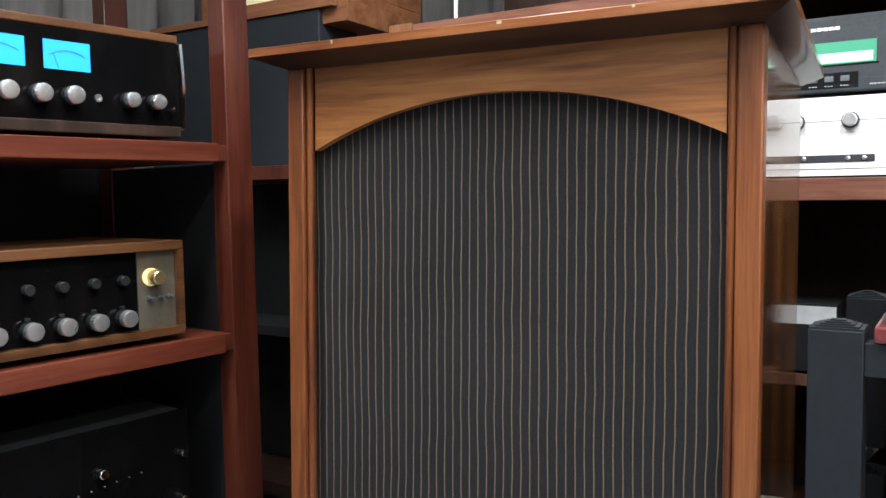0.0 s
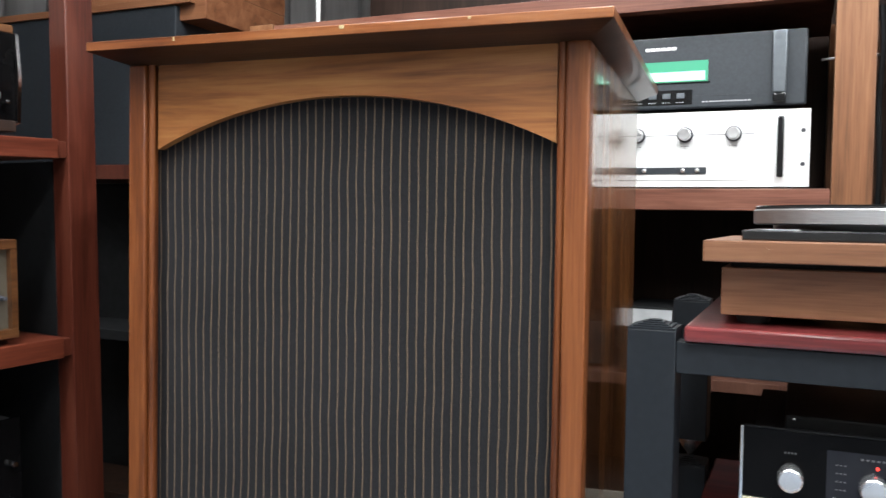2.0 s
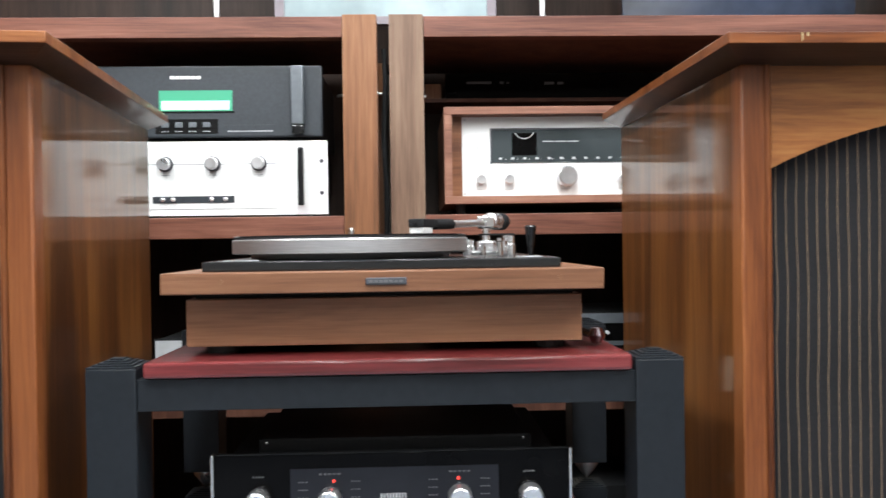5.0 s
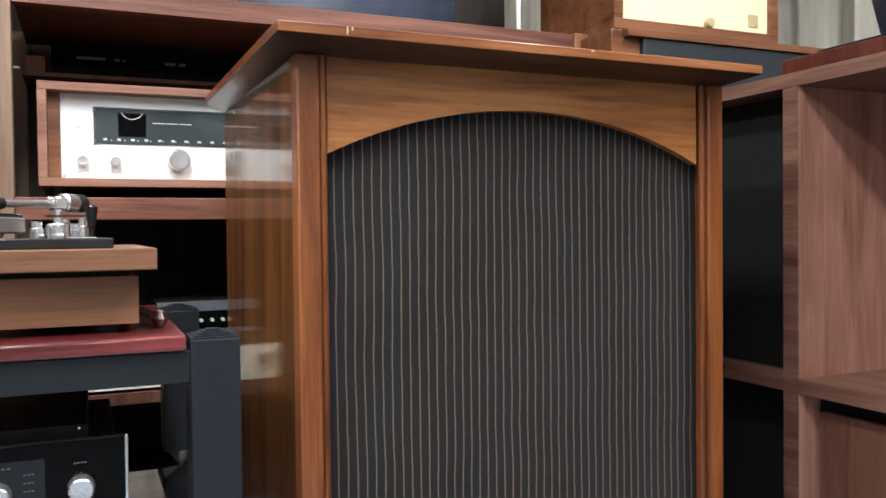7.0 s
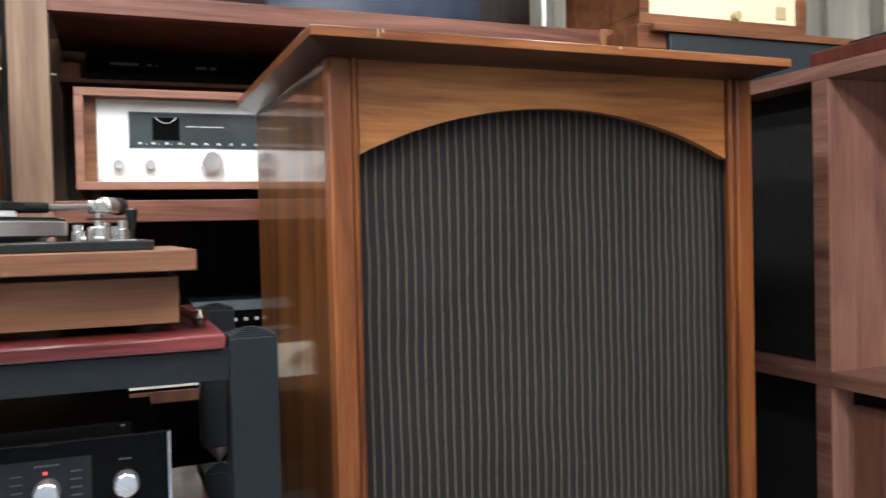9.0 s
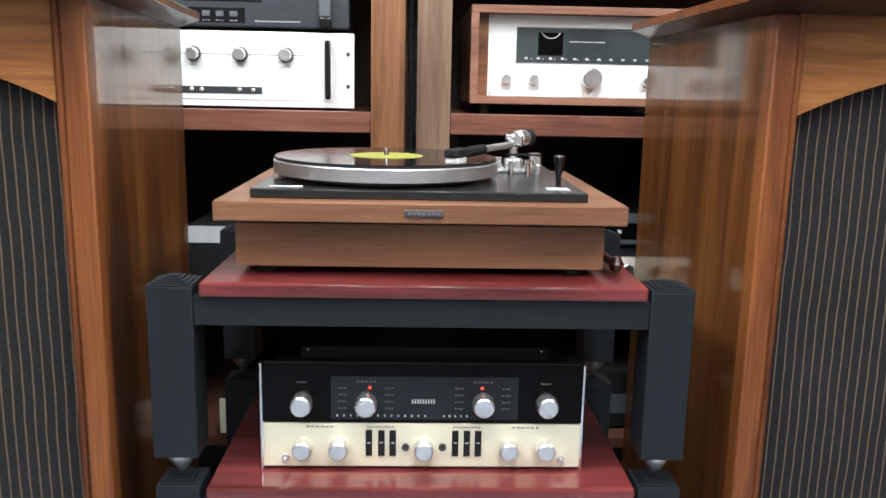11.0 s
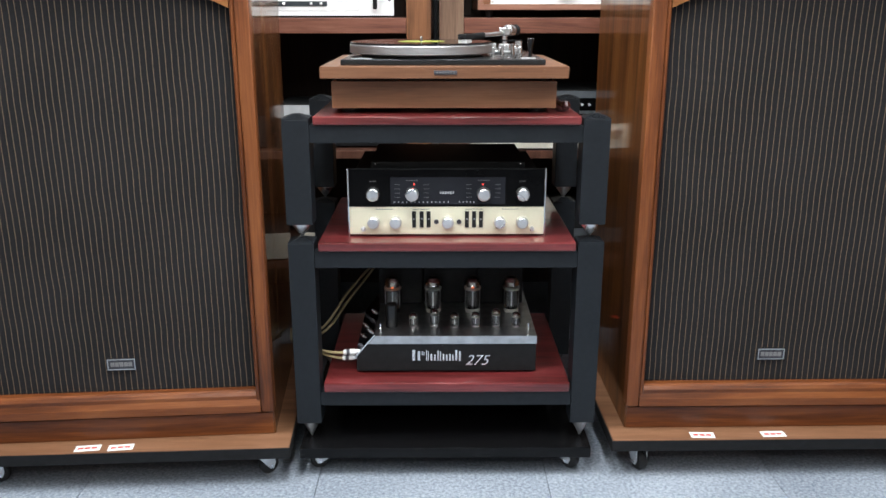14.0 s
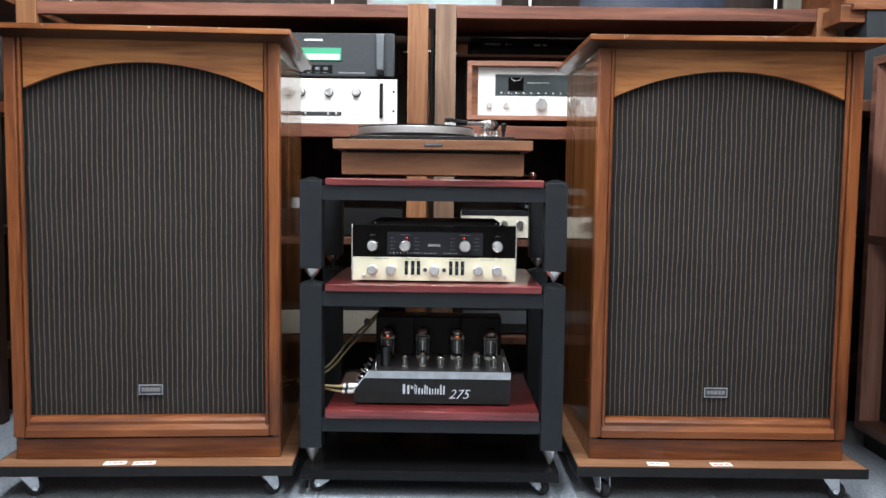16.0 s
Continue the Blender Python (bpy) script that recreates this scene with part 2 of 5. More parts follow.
M_platter = plain("platter_rim", (0.56, 0.56, 0.57), 0.36, 0.9, 0.10, 40, 0.0, (1, 1, 30))
M_zinc = plain("zinc_steel", (0.62, 0.63, 0.64), 0.32, 1.0, 0.15, 50)
M_rubber = plain("rubber", (0.016, 0.016, 0.017), 0.7)
M_amp2 = plain("charcoal_faceplate", (0.035, 0.041, 0.048), 0.38, 0.2, 0.12, 200)
M_handle = plain("grey_handle", (0.13, 0.145, 0.16), 0.35, 0.4, 0.1, 80)
M_navy = plain("navy_black_cloth", (0.009, 0.013, 0.018), 0.7, 0.0, 0.25, 250, 0.2)
M_navy2 = plain("navy_sleeve", (0.022, 0.029, 0.050), 0.18, 0.0, 0.6, 7)
M_pale = plain("pale_blue_print", (0.26, 0.33, 0.345), 0.2, 0.0, 0.25, 9)
M_mauve = plain("mauve_grey_frame", (0.20, 0.17, 0.19), 0.4)
M_white = plain("white_enamel", (0.80, 0.80, 0.80), 0.3)
M_paper = plain("white_paper", (0.82, 0.82, 0.80), 0.7, 0.0, 0.04)
M_ink = plain("dark_ink", (0.05, 0.05, 0.06), 0.6)
M_redink = plain("red_ink", (0.5, 0.06, 0.05), 0.6)
M_dim_ink = plain("dim_lettering", (0.11, 0.11, 0.113), 0.4)
M_pale_ink = plain("pale_lettering", (0.48, 0.49, 0.50), 0.4)
M_wall = plain("wall_panelling", (0.46, 0.43, 0.40), 0.8, 0.0, 0.06, 5)
M_ceil = plain("ceiling_board", (0.74, 0.74, 0.72), 0.85, 0.0, 0.05, 60, 0.2)
# one curtain cloth twice: brightened for the east, greyed for the dimmer west
M_curtain = plain("curtain_cloth", (0.82, 0.77, 0.68), 0.85, 0.0, 0.10, 12, 0.1, (6, 6, 0.4))
M_dim_curtain = plain("dim_curtain_cloth", (0.30, 0.285, 0.28), 0.85, 0.0, 0.10, 12, 0.1, (6, 6, 0.4))
M_lime = plain("lime_record_label", (0.26, 0.265, 0.048), 0.5, 0.0, 0.08)
M_creamcloth = plain("cream_speaker_cloth", (0.72, 0.62, 0.42), 0.8, 0.0, 0.2, 500, 0.3)
M_tan = plain("tan_cable_sheath", (0.42, 0.34, 0.18), 0.5)
M_khaki = plain("khaki_cable_sheath", (0.20, 0.165, 0.09), 0.45, 0.0, 0.3, 150, 0.2)
M_oxblood = plain("oxblood_ball", (0.030, 0.004, 0.005), 0.1, coat=1.0)
M_ironcore = plain("mica_and_plates", (0.26, 0.25, 0.245), 0.35, 0.5)
M_ceramic = plain("aged_ceramic", (0.40, 0.385, 0.35), 0.4)
M_plate = plain("grey_valve_plate", (0.085, 0.083, 0.082), 0.40, 0.6)
M_getter = plain("getter_mirror", (0.75, 0.74, 0.72), 0.08, 1.0)
M_blue = glow("blue_meter", (0.02, 0.30, 0.85), 0.9)
M_green = glow("green_display", (0.05, 0.30, 0.18), 0.24)
M_mint = glow("lit_display_bar", (0.45, 0.85, 0.68), 0.7)
M_led = glow("red_lamp", (1.0, 0.06, 0.04), 1.2)
M_ember = glow("heater_glow", (1.0, 0.22, 0.05), 1.2)
M_dialglow = glow("warm_pilot", (1.0, 0.80, 0.40), 0.25)
M_diffuser = glow("lamp_diffuser", (1.0, 0.98, 0.95), 6.0)
M_glass = glass("tube_glass", (0.93, 0.94, 0.95))
M_dialglass = plain("dial_glass", (0.038, 0.046, 0.049), 0.06, 0.0, 0.35, 6)


def vinyl():
    m, nt, p = nodes_of("vinyl")
    p.inputs["Base Color"].default_value = (0.008, 0.008, 0.009, 1)
    p.inputs["Roughness"].default_value = 0.09
    tc = nt.nodes.new("ShaderNodeTexCoord")
    w = add(nt, "ShaderNodeTexWave", Scale=160.0)
    w.wave_type, w.rings_direction = "RINGS", "Z"
    nt.links.new(tc.outputs["Object"], w.inputs["Vector"])
    bp = add(nt, "ShaderNodeBump", Strength=0.03, Distance=0.0003)
    nt.links.new(w.outputs[1], bp.inputs["Height"])
    nt.links.new(bp.outputs[0], p.inputs["Normal"])
    return m


M_vinyl = vinyl()


# ---- mesh helpers ----
def box(bm, x0, x1, y0, y1, z0, z1, bev=0.0, seg=2):
    m = Matrix.Translation(((x0 + x1) / 2, (y0 + y1) / 2, (z0 + z1) / 2)) @ Matrix.Diagonal((abs(x1 - x0), abs(y1 - y0), abs(z1 - z0), 1))
    vs = bmesh.ops.create_cube(bm, size=1, matrix=m)["verts"]
    if bev:
        es = list({e for v in vs for e in v.link_edges})
        bmesh.ops.bevel(bm, geom=es, offset=bev, segments=seg, affect="EDGES", profile=0.5)
    return bm


def B(*a, **k):
    return box(bmesh.new(), *a, **k)


def prism(bm, pts, lo, hi, axis="y"):
    """A flat outline, drawn out between lo and hi along an axis: pts are (x, z) for y, (y, z) for x, (x, y) for z."""
    def at(p, d):
        return {"y": (p[0], d, p[1]), "x": (d, p[0], p[1]), "z": (p[0], p[1], d)}[axis]
    a = [bm.verts.new(at(p, lo)) for p in pts]
    b = [bm.verts.new(at(p, hi)) for p in pts]
    n = len(pts)
    fs = [bm.faces.new(a), bm.faces.new(b[::-1])]
    fs += [bm.faces.new((a[i], b[i], b[(i + 1) % n], a[(i + 1) % n])) for i in range(n)]
    bmesh.ops.recalc_face_normals(bm, faces=fs)
    return bm


def lathe(bm, profile, m=None, seg=24):
    """A turned form: profile of (radius, height) round z, moved by m."""
    m, seg = m or Matrix(), max(seg, 20)
    rings = []
    for r, h in profile:
        if r <= 1e-6:
            rings.append([bm.verts.new(m @ Vector((0, 0, h)))])
        else:
            rings.append([bm.verts.new(m @ Vector((r * math.cos(2 * math.pi * i / seg), r * math.sin(2 * math.pi * i / seg), h))) for i in range(seg)])
    fs = []
    for a, b in zip(rings, rings[1:]):
        for i in range(seg):
            j = (i + 1) % seg
            if len(a) == 1 and len(b) > 1:
                fs.append(bm.faces.new((a[0], b[i], b[j])))
            elif len(b) == 1 and len(a) > 1:
                fs.append(bm.faces.new((a[i], b[0], a[j])))
            elif len(a) > 1:
                fs.append(bm.faces.new((a[i], a[j], b[j], b[i])))
    if len(rings[0]) > 1:
        fs.append(bm.faces.new(rings[0]))
    if len(rings[-1]) > 1:
        fs.append(bm.faces.new(rings[-1][::-1]))
    bmesh.ops.recalc_face_normals(bm, faces=fs)
    return bm


def sweep(bm, pts, r, seg=8):
    """A round tube along points."""
    pts = [Vector(p) for p in pts]
    rings = []
    for i, p in enumerate(pts):
        d = (pts[min(i + 1, len(pts) - 1)] - pts[max(i - 1, 0)]).normalized()
        u = d.cross(Vector((0, 0, 1)) if abs(d.z) < 0.9 else Vector((1, 0, 0))).normalized()
        w = d.cross(u)
        rings.append([bm.verts.new(p + r * (math.cos(2 * math.pi * k / seg) * u + math.sin(2 * math.pi * k / seg) * w)) for k in range(seg)])
    fs = []
    for a, b in zip(rings, rings[1:]):
        fs += [bm.faces.new((a[k], a[(k + 1) % seg], b[(k + 1) % seg], b[k])) for k in range(seg)]
    fs += [bm.faces.new(rings[0]), bm.faces.new(rings[-1][::-1])]
    bmesh.ops.recalc_face_normals(bm, faces=fs)
    return bm


def bend(points, n=12):
    """A smooth line through a few points."""
    ps = [Vector(p) for p in points]
    ps = [ps[0] * 2 - ps[1]] + ps + [ps[-1] * 2 - ps[-2]]
    out = []
    for i in range(1, len(ps) - 2):
        a, b, c, d = ps[i - 1:i + 3]
        for k in range(n):
            t = k / n
            out.append(0.5 * (2 * b + (c - a) * t + (2 * a - 5 * b + 4 * c - d) * t * t + (3 * b - a - 3 * c + d) * t ** 3))
    return out + [ps[-2]]


def thing(name, label, category, base, rz=0.0, group="", kind=""):
    ob = new(name)
    ob.empty_display_size = 0.05
    ob.matrix_world = pose(*base, 0, 0, rz)
    return tagged(ob, label, category, group, kind)


def mesh_ob(name, bm, material, smooth=20):
    me = bpy.data.meshes.new(name)
    bm.to_mesh(me)
    bm.free()
    me.materials.append(material)
    if smooth:
        for f in me.polygons:
            f.use_smooth = True
        me.set_sharp_from_angle(angle=radians(smooth))
    return new(name, me)


def part(name, bm, material, parent, label="", off=None):
    """One mesh under a thing or a part. off: the spot of the thing in whose frame the mesh is drawn (drawn round the thing's own spot where None)."""
    ob = mesh_ob(name, bm, material)
    ob.parent = parent
    if off is not None:
        ob.location = (-off[0], -off[1], -off[2])
    if label:
        ob["label"] = label
    if name in ("legend", "dial_scale", "dial_script", "script_mark", "badge_mark", "name_mark", "print"):
        ob["kind"] = "stuff"
    return ob


def single(name, bm, material, label, category, kind="", group=""):
    return tagged(mesh_ob(name, bm, material), label, category, group, kind)


FWD = pose(0, 0, 0, 90)          # turns z to -y: fronts of knobs that face the room
EAST = pose(0, 0, 0, 0, 90)      # turns z to +x
WEST = pose(0, 0, 0, 0, -90)     # turns z to -x


def knob_mesh(r, h, m, seg=24):
    """A turned knob: skirt, waist and slightly dished face."""
    return lathe(bmesh.new(), [(r * 0.92, 0), (r, h * 0.12), (r, h * 0.75), (r * 0.93, h * 0.93), (r * 0.82, h), (0, h * 0.97)], m, seg)


def knob(x, y, z, r, h, parent, off, material=None, turn=FWD, name="knob", label="", pointer=True):
    m = Matrix.Translation((x, y, z)) @ turn
    k = part(name, knob_mesh(r, h, m), material or M_alu, parent, label, off)
    return k


# ---- room ----
RX, RY0, RY1 = 2.6, -4.6, 1.75
FLOOR = tagged(mesh_ob("floor", B(-RX, RX, RY0, RY1, -0.08, -0.006), M_matte), "blue-grey speckled loop carpet tiles", "floor", kind="structure")
tagged(mesh_ob("ceiling", B(-RX, RX, RY0, RY1, CEILING, CEILING + 0.1), M_ceil), "white ceiling board with tube lights", "ceiling", kind="structure")
tagged(mesh_ob("wall_north", B(-RX - 0.1, RX + 0.1, RY1, RY1 + 0.1, 0, CEILING), M_wall), "plain shop wall behind the shelves", "wall", kind="structure")
tagged(mesh_ob("wall_south", B(-RX - 0.1, RX + 0.1, RY0 - 0.1, RY0, 0, CEILING), M_wall), "plain shop wall", "wall", kind="structure")
tagged(mesh_ob("wall_east", B(RX, RX + 0.1, RY0, RY1, 0, CEILING), M_wall), "plain shop wall", "wall", kind="structure")
tagged(mesh_ob("wall_west", B(-RX - 0.1, -RX, RY0, RY1, 0, CEILING), M_wall), "plain shop wall", "wall", kind="structure")

for lx, ly in LAMP_PLACES:
    b0 = (lx, ly, CEILING)
    cl = thing("ceiling_light", "white ceiling batten with glowing tube cover", "light", b0, group="ceiling lights")
    part("housing", B(-0.15, 0.15, -0.62, 0.62, -0.05, 0, bev=0.006), M_white, cl)
    part("diffuser", B(-0.11, 0.11, -0.58, 0.58, -0.07, -0.05, bev=0.004), M_diffuser, cl)


def curtain(name, length, height, folds, label, cloth):
    bm = bmesh.new()
    n = folds * 10
    cols = []
    for i in range(n + 1):
        u = i / n
        d = 0.035 * math.sin(2 * math.pi * folds * u + 0.8 * math.sin(9 * u)) + 0.012 * math.sin(2 * math.pi * folds * 2.3 * u)
        cols.append([bm.verts.new((u * length, d * (0.7 + 0.3 * k / 3), height * (1 - k / 3))) for k in range(4)])
    for a, b in zip(cols, cols[1:]):
        for k in range(3):
            bm.faces.new((a[k], a[k + 1], b[k + 1], b[k]))
    bmesh.ops.solidify(bm, geom=bm.faces[:], thickness=0.004)
    return tagged(mesh_ob(name, bm, cloth, 60), label, "curtain")


for place in (pose(2.42, 1.6, 0.05, 0, 0, -90), pose(-2.42, -0.4, 0.05, 0, 0, 90), pose(1.45, 1.55, 0.05), pose(-2.4, 1.55, 0.05)):
    wide = 2.0 if abs(place.translation.x) > 2.41 else 0.95
    curtain("curtain", wide, 2.32, 11 if wide > 1 else 6, "pale grey-beige floor-length curtain in soft folds" if place.translation.x > 0 else "floor-length curtain in soft folds, greyed as if less lit", M_curtain if place.translation.x > 0 else M_dim_curtain).matrix_world = place


# ---- loudspeakers ----
def loudspeaker(cx, cy, rz, chips=()):
    o = (0, 0, 0.092)
    sp = thing("floor_loudspeaker", "tall walnut floor loudspeaker with arched panel and striped cloth", "loudspeaker", (cx, cy, 0.092), rz, "pair of loudspeakers")
    W, I, D = 0.3195, 0.2830, 0.508
    ZB, ZT, Z0 = 0.196, 1.107, 0.149
    for s in (-1, 1):
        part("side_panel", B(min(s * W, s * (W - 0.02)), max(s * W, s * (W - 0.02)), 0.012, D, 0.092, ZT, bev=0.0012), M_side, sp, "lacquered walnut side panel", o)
        part("upright", B(min(s * (W + 0.001), s * 0.2925), max(s * (W + 0.001), s * 0.2925), 0, 0.030, Z0, ZT, bev=0.003), M_frame, sp, "", o)
        bead = lathe(bmesh.new(), [(0.005, ZB - 0.03), (0.005, ZT)], Matrix.Translation((s * 0.2873, 0.009, 0)), 16)
        part("bead", bead, M_frame, sp, "rounded walnut bead", o)
    part("back_panel", B(-W + 0.021, W - 0.021, D - 0.02, D, 0.1, ZT), M_darkwood, sp, "", o)
    rail = prism(bmesh.new(), [(0.0, Z0), (0.0, 0.166), (0.003, 0.172), (0.006, 0.178), (0.006, 0.186), (0.010, 0.1925), (0.017, 0.196), (0.034, 0.196), (0.034, Z0)], -0.2915, 0.2915, "x")
    part("bottom_rail", rail, M_rail, sp, "moulded walnut bottom rail", o)
    part("plinth", B(-W + 0.004, W - 0.004, 0.010, 0.034, 0.092, 0.1425, bev=0.0015), M_rail, sp, "", o)
    # black strip added behind the plinth gap to draw its shadow
    part("shadow_strip", B(-W + 0.021, W - 0.021, 0.0345, 0.05, 0.10, 0.19), M_matte, sp, "black strip standing in for the plinth gap's shadow", o)
    part("grille", B(-0.2965, 0.2965, 0.032, 0.036, 0.19, ZT), M_cloth, sp, "dark woven cloth with thin gold stripes", o)
    rise, edge = 0.066, 0.990
    R = (I * I + rise * rise) / (2 * rise)
    arc = []
    for i in range(41):
        x = (I - 0.0027) * (1 - i / 20)
        arc.append((x, edge + rise - R + math.sqrt(R * R - x * x)))
    part("arch_panel", prism(bmesh.new(), [(-I + 0.0027, ZT), (I - 0.0027, ZT)] + arc, 0.012, 0.026), M_arch, sp, "pale walnut arched panel", o)
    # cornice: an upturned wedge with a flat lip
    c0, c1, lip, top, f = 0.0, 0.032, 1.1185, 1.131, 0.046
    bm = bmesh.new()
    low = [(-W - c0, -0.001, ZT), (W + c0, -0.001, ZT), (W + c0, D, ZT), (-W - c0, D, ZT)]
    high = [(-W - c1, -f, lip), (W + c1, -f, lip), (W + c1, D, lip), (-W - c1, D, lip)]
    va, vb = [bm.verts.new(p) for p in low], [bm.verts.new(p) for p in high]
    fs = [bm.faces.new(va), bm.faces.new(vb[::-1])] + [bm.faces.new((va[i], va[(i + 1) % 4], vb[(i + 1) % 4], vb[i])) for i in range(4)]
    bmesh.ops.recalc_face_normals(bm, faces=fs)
    part("cornice", bm, M_cornice_shade, sp, "sloping glossy walnut underside, darkened for shade", o)
    part("top_board", B(-W - c1 - 0.0005, W + c1 + 0.0005, -f - 0.0005, D, lip + 0.0003, top, bev=0.0012), M_top, sp, "orange walnut top board, worn edge", o)
    for x, w, h in chips:
        part("chip", B(x - w / 2, x + w / 2, -f - 0.0012, -f - 0.0006, top - 0.001 - h, top - 0.001), M_tan, sp, "pale worn chip", o)
    badge = part("badge", B(-0.029, 0.029, 0.029, 0.0325, 0.247, 0.2715, bev=0.001), M_ink, sp, "small black badge with silver rim", o)
    rim = bmesh.new()
    for a in ((-0.029, 0.029, 0.2697, 0.2715), (-0.029, 0.029, 0.247, 0.2488), (-0.029, -0.0272, 0.2488, 0.2697), (0.0272, 0.029, 0.2488, 0.2697)):
        box(rim, a[0], a[1], 0.0275, 0.029, a[2], a[3])
    part("badge_rim", rim, M_zinc, badge)
    bars = bmesh.new()
    for i in range(5):
        box(bars, -0.0225 + i * 0.0093, -0.0148 + i * 0.0093, 0.0278, 0.029, 0.2545, 0.264)
    part("badge_mark", bars, M_ironcore, badge)
    return sp


def caster(x, y, top, parent, off, turn=0.0):
    """A swivel caster: plate, forked zinc bracket and rubber wheel."""
    c = Matrix.Translation((x, y, 0)) @ pose(0, 0, 0, 0, 0, turn)
    wr = 0.0215
    bm = box(bmesh.new(), -0.024, 0.024, -0.022, 0.022, top - 0.004, top)
    lathe(bm, [(0.017, top - 0.013), (0.02, top - 0.004)], None, 16)
    for s in (-1, 1):
        prism(bm, [(-0.021, top - 0.011), (0.019, top - 0.011), (0.022, wr + 0.004), (0.017, wr - 0.007), (0.009, wr - 0.006)], s * 0.014 - 0.0012, s * 0.014 + 0.0012)
    bm.transform(c)
    br = part("caster", bm, M_zinc, parent, "zinc swivel caster with dark wheel", off)
    wheel = lathe(bmesh.new(), [(wr - 0.004, -0.010), (wr, -0.006), (wr, 0.006), (wr - 0.004, 0.010)], c @ Matrix.Translation((0.012, 0, wr)) @ FWD, 20)
    part("wheel", wheel, M_rubber, br)
    part("axle", lathe(bmesh.new(), [(0.005, -0.018), (0.005, 0.018)], c @ Matrix.Translation((0.012, 0, wr)) @ FWD, 10), M_chrome, br)


def speaker_dolly(cx, cy, rz, turns):
    d = thing("dolly", "flat brown board dolly with dark edges on casters", "dolly", (cx, cy, 0), rz, "wheeled dollies")
    part("board", B(-0.355, 0.355, -0.045, 0.53, 0.0665, 0.0915, bev=0.0015), M_plywood, d)
    edge = box(bmesh.new(), -0.356, 0.356, -0.0475, -0.0455, 0.066, 0.0905)
    box(edge, -0.3575, -0.3555, -0.0475, 0.53, 0.066, 0.0905)
    box(edge, 0.3555, 0.3575, -0.0475, 0.53, 0.066, 0.0905)
    part("edge_band", edge, M_matte, d, "black edge banding")
    for (x, y), a in zip(((-0.29, 0.005), (0.29, 0.005), (-0.29, 0.44), (0.29, 0.44)), turns):
        caster(x, y, 0.0662, d, None, a)
    return d


SPL, SPR = (-0.683, -0.033, 4.2), (0.7265, 0.013, 0.6)
loudspeaker(*SPL, ((0.03, 0.006, 0.004), (0.19, 0.003, 0.003), (-0.21, 0.002, 0.005)))
loudspeaker(*SPR, ((-0.272, 0.0015, 0.009), (-0.266, 0.002, 0.004), (0.06, 0.004, 0.003)))
speaker_dolly(SPL[0], SPL[1], 2.9, (20, 35, 100, 200))
speaker_dolly(*SPR, (-65, -25, 160, 40))


def sticker(sp, x, y, turn):
    m = pose(sp[0], sp[1], 0.0917, 0, 0, sp[2]) @ pose(x, y, 0, 0, 0, turn)
    st = new("price_sticker")
    st.matrix_world = m
    tagged(st, "small white paper sticker on the dolly board", "sticker", "stickers on the dollies")
    part("paper", B(-0.026, 0.026, -0.012, 0.012, 0, 0.0006), M_paper, st)
    bm = bmesh.new()
    for i in range(3):
        box(bm, -0.020 + i * 0.014, -0.009 + i * 0.014, -0.004, 0.003, 0.0007, 0.0012)
    part("print", bm, M_redink, st)


for sp, x, y, a in ((SPL, -0.072, -0.024, 3), (SPL, -0.003, -0.026, 4), (SPR, -0.155, -0.026, -3), (SPR, 0.002, -0.024, 2)):
    sticker(sp, x, y, a)


# ---- equipment rack ----
def equipment_rack():
    b0 = (0.008, 0.2, 0.072)
    lower = thing("equipment_rack", "charcoal steel rack with rosewood-red shelves on spikes", "rack", b0, group="stacked racks")
    upper = thing("equipment_rack", "charcoal steel rack stacked on spikes, rosewood-red shelf", "rack", (0.008, 0.2, 0.534), group="stacked racks")
    b1 = (0.008, 0.2, 0.534)
    XL, XR, P = -0.317, 0.336, 0.054
    YB = 0.372

    def cap(bm, x, y, z):
        for i in range(5):
            k = 0.0265 - 0.0048 * i
            box(bm, x - k, x + k, y - k, y + k, z + 0.0018 * i, z + 0.0018 * (i + 1) + 0.0002)

    def section(root, off, z0, z1, tip, rails):
        for cx in (XL + P / 2, XR - P / 2):
            for cy in (P / 2, YB + P / 2):
                bm = box(bmesh.new(), cx - P / 2, cx + P / 2, cy - P / 2, cy + P / 2, z0, z1 - 0.002, bev=0.0015)
                post = part("post", bm, M_rackgrey, root, "", off)
                c = bmesh.new()
                cap(c, cx, cy, z1 - 0.002)
                part("cap", c, M_rackgrey, post, "stepped pyramid cap")
                sp = lathe(bmesh.new(), [(0.0015, tip), (0.018, z0 - 0.008), (0.020, z0 - 0.003), (0.020, z0)], Matrix.Translation((cx, cy, 0)), 24)
                part("spike", sp, M_alu, post, "turned aluminium spike")
        for ra, rb, sb, st in rails:
            for y0 in (0.003, YB + 0.018):
                part("rail", B(XL + P, XR - P, y0, y0 + 0.03, ra, rb, bev=0.001), M_rackgrey, root, "", off)
            for x0 in (XL + P + 0.004, XR - P - 0.034):
                part("side_rail", B(x0, x0 + 0.03, 0.0335, YB + 0.0175, ra, rb - 0.002, bev=0.001), M_rackgrey, root, "", off)
            part("shelf", B(-0.2545, 0.2775, -0.005, 0.425, rb + 0.001, st, bev=0.004), M_red, root, "polished rosewood-red shelf", off)

    section(lower, b0, 0.115, 0.527, 0.0725, [(0.157, 0.190, 0.19, 0.2135), (0.472, 0.508, 0.508, 0.5285)])
    section(upper, b1, 0.565, 0.782, 0.5345, [(0.733, 0.768, 0.768, 0.787)])


equipment_rack()
rd = thing("dolly", "low black-stained board dolly on casters", "dolly", (0.008, 0, 0), 0, "wheeled dollies")
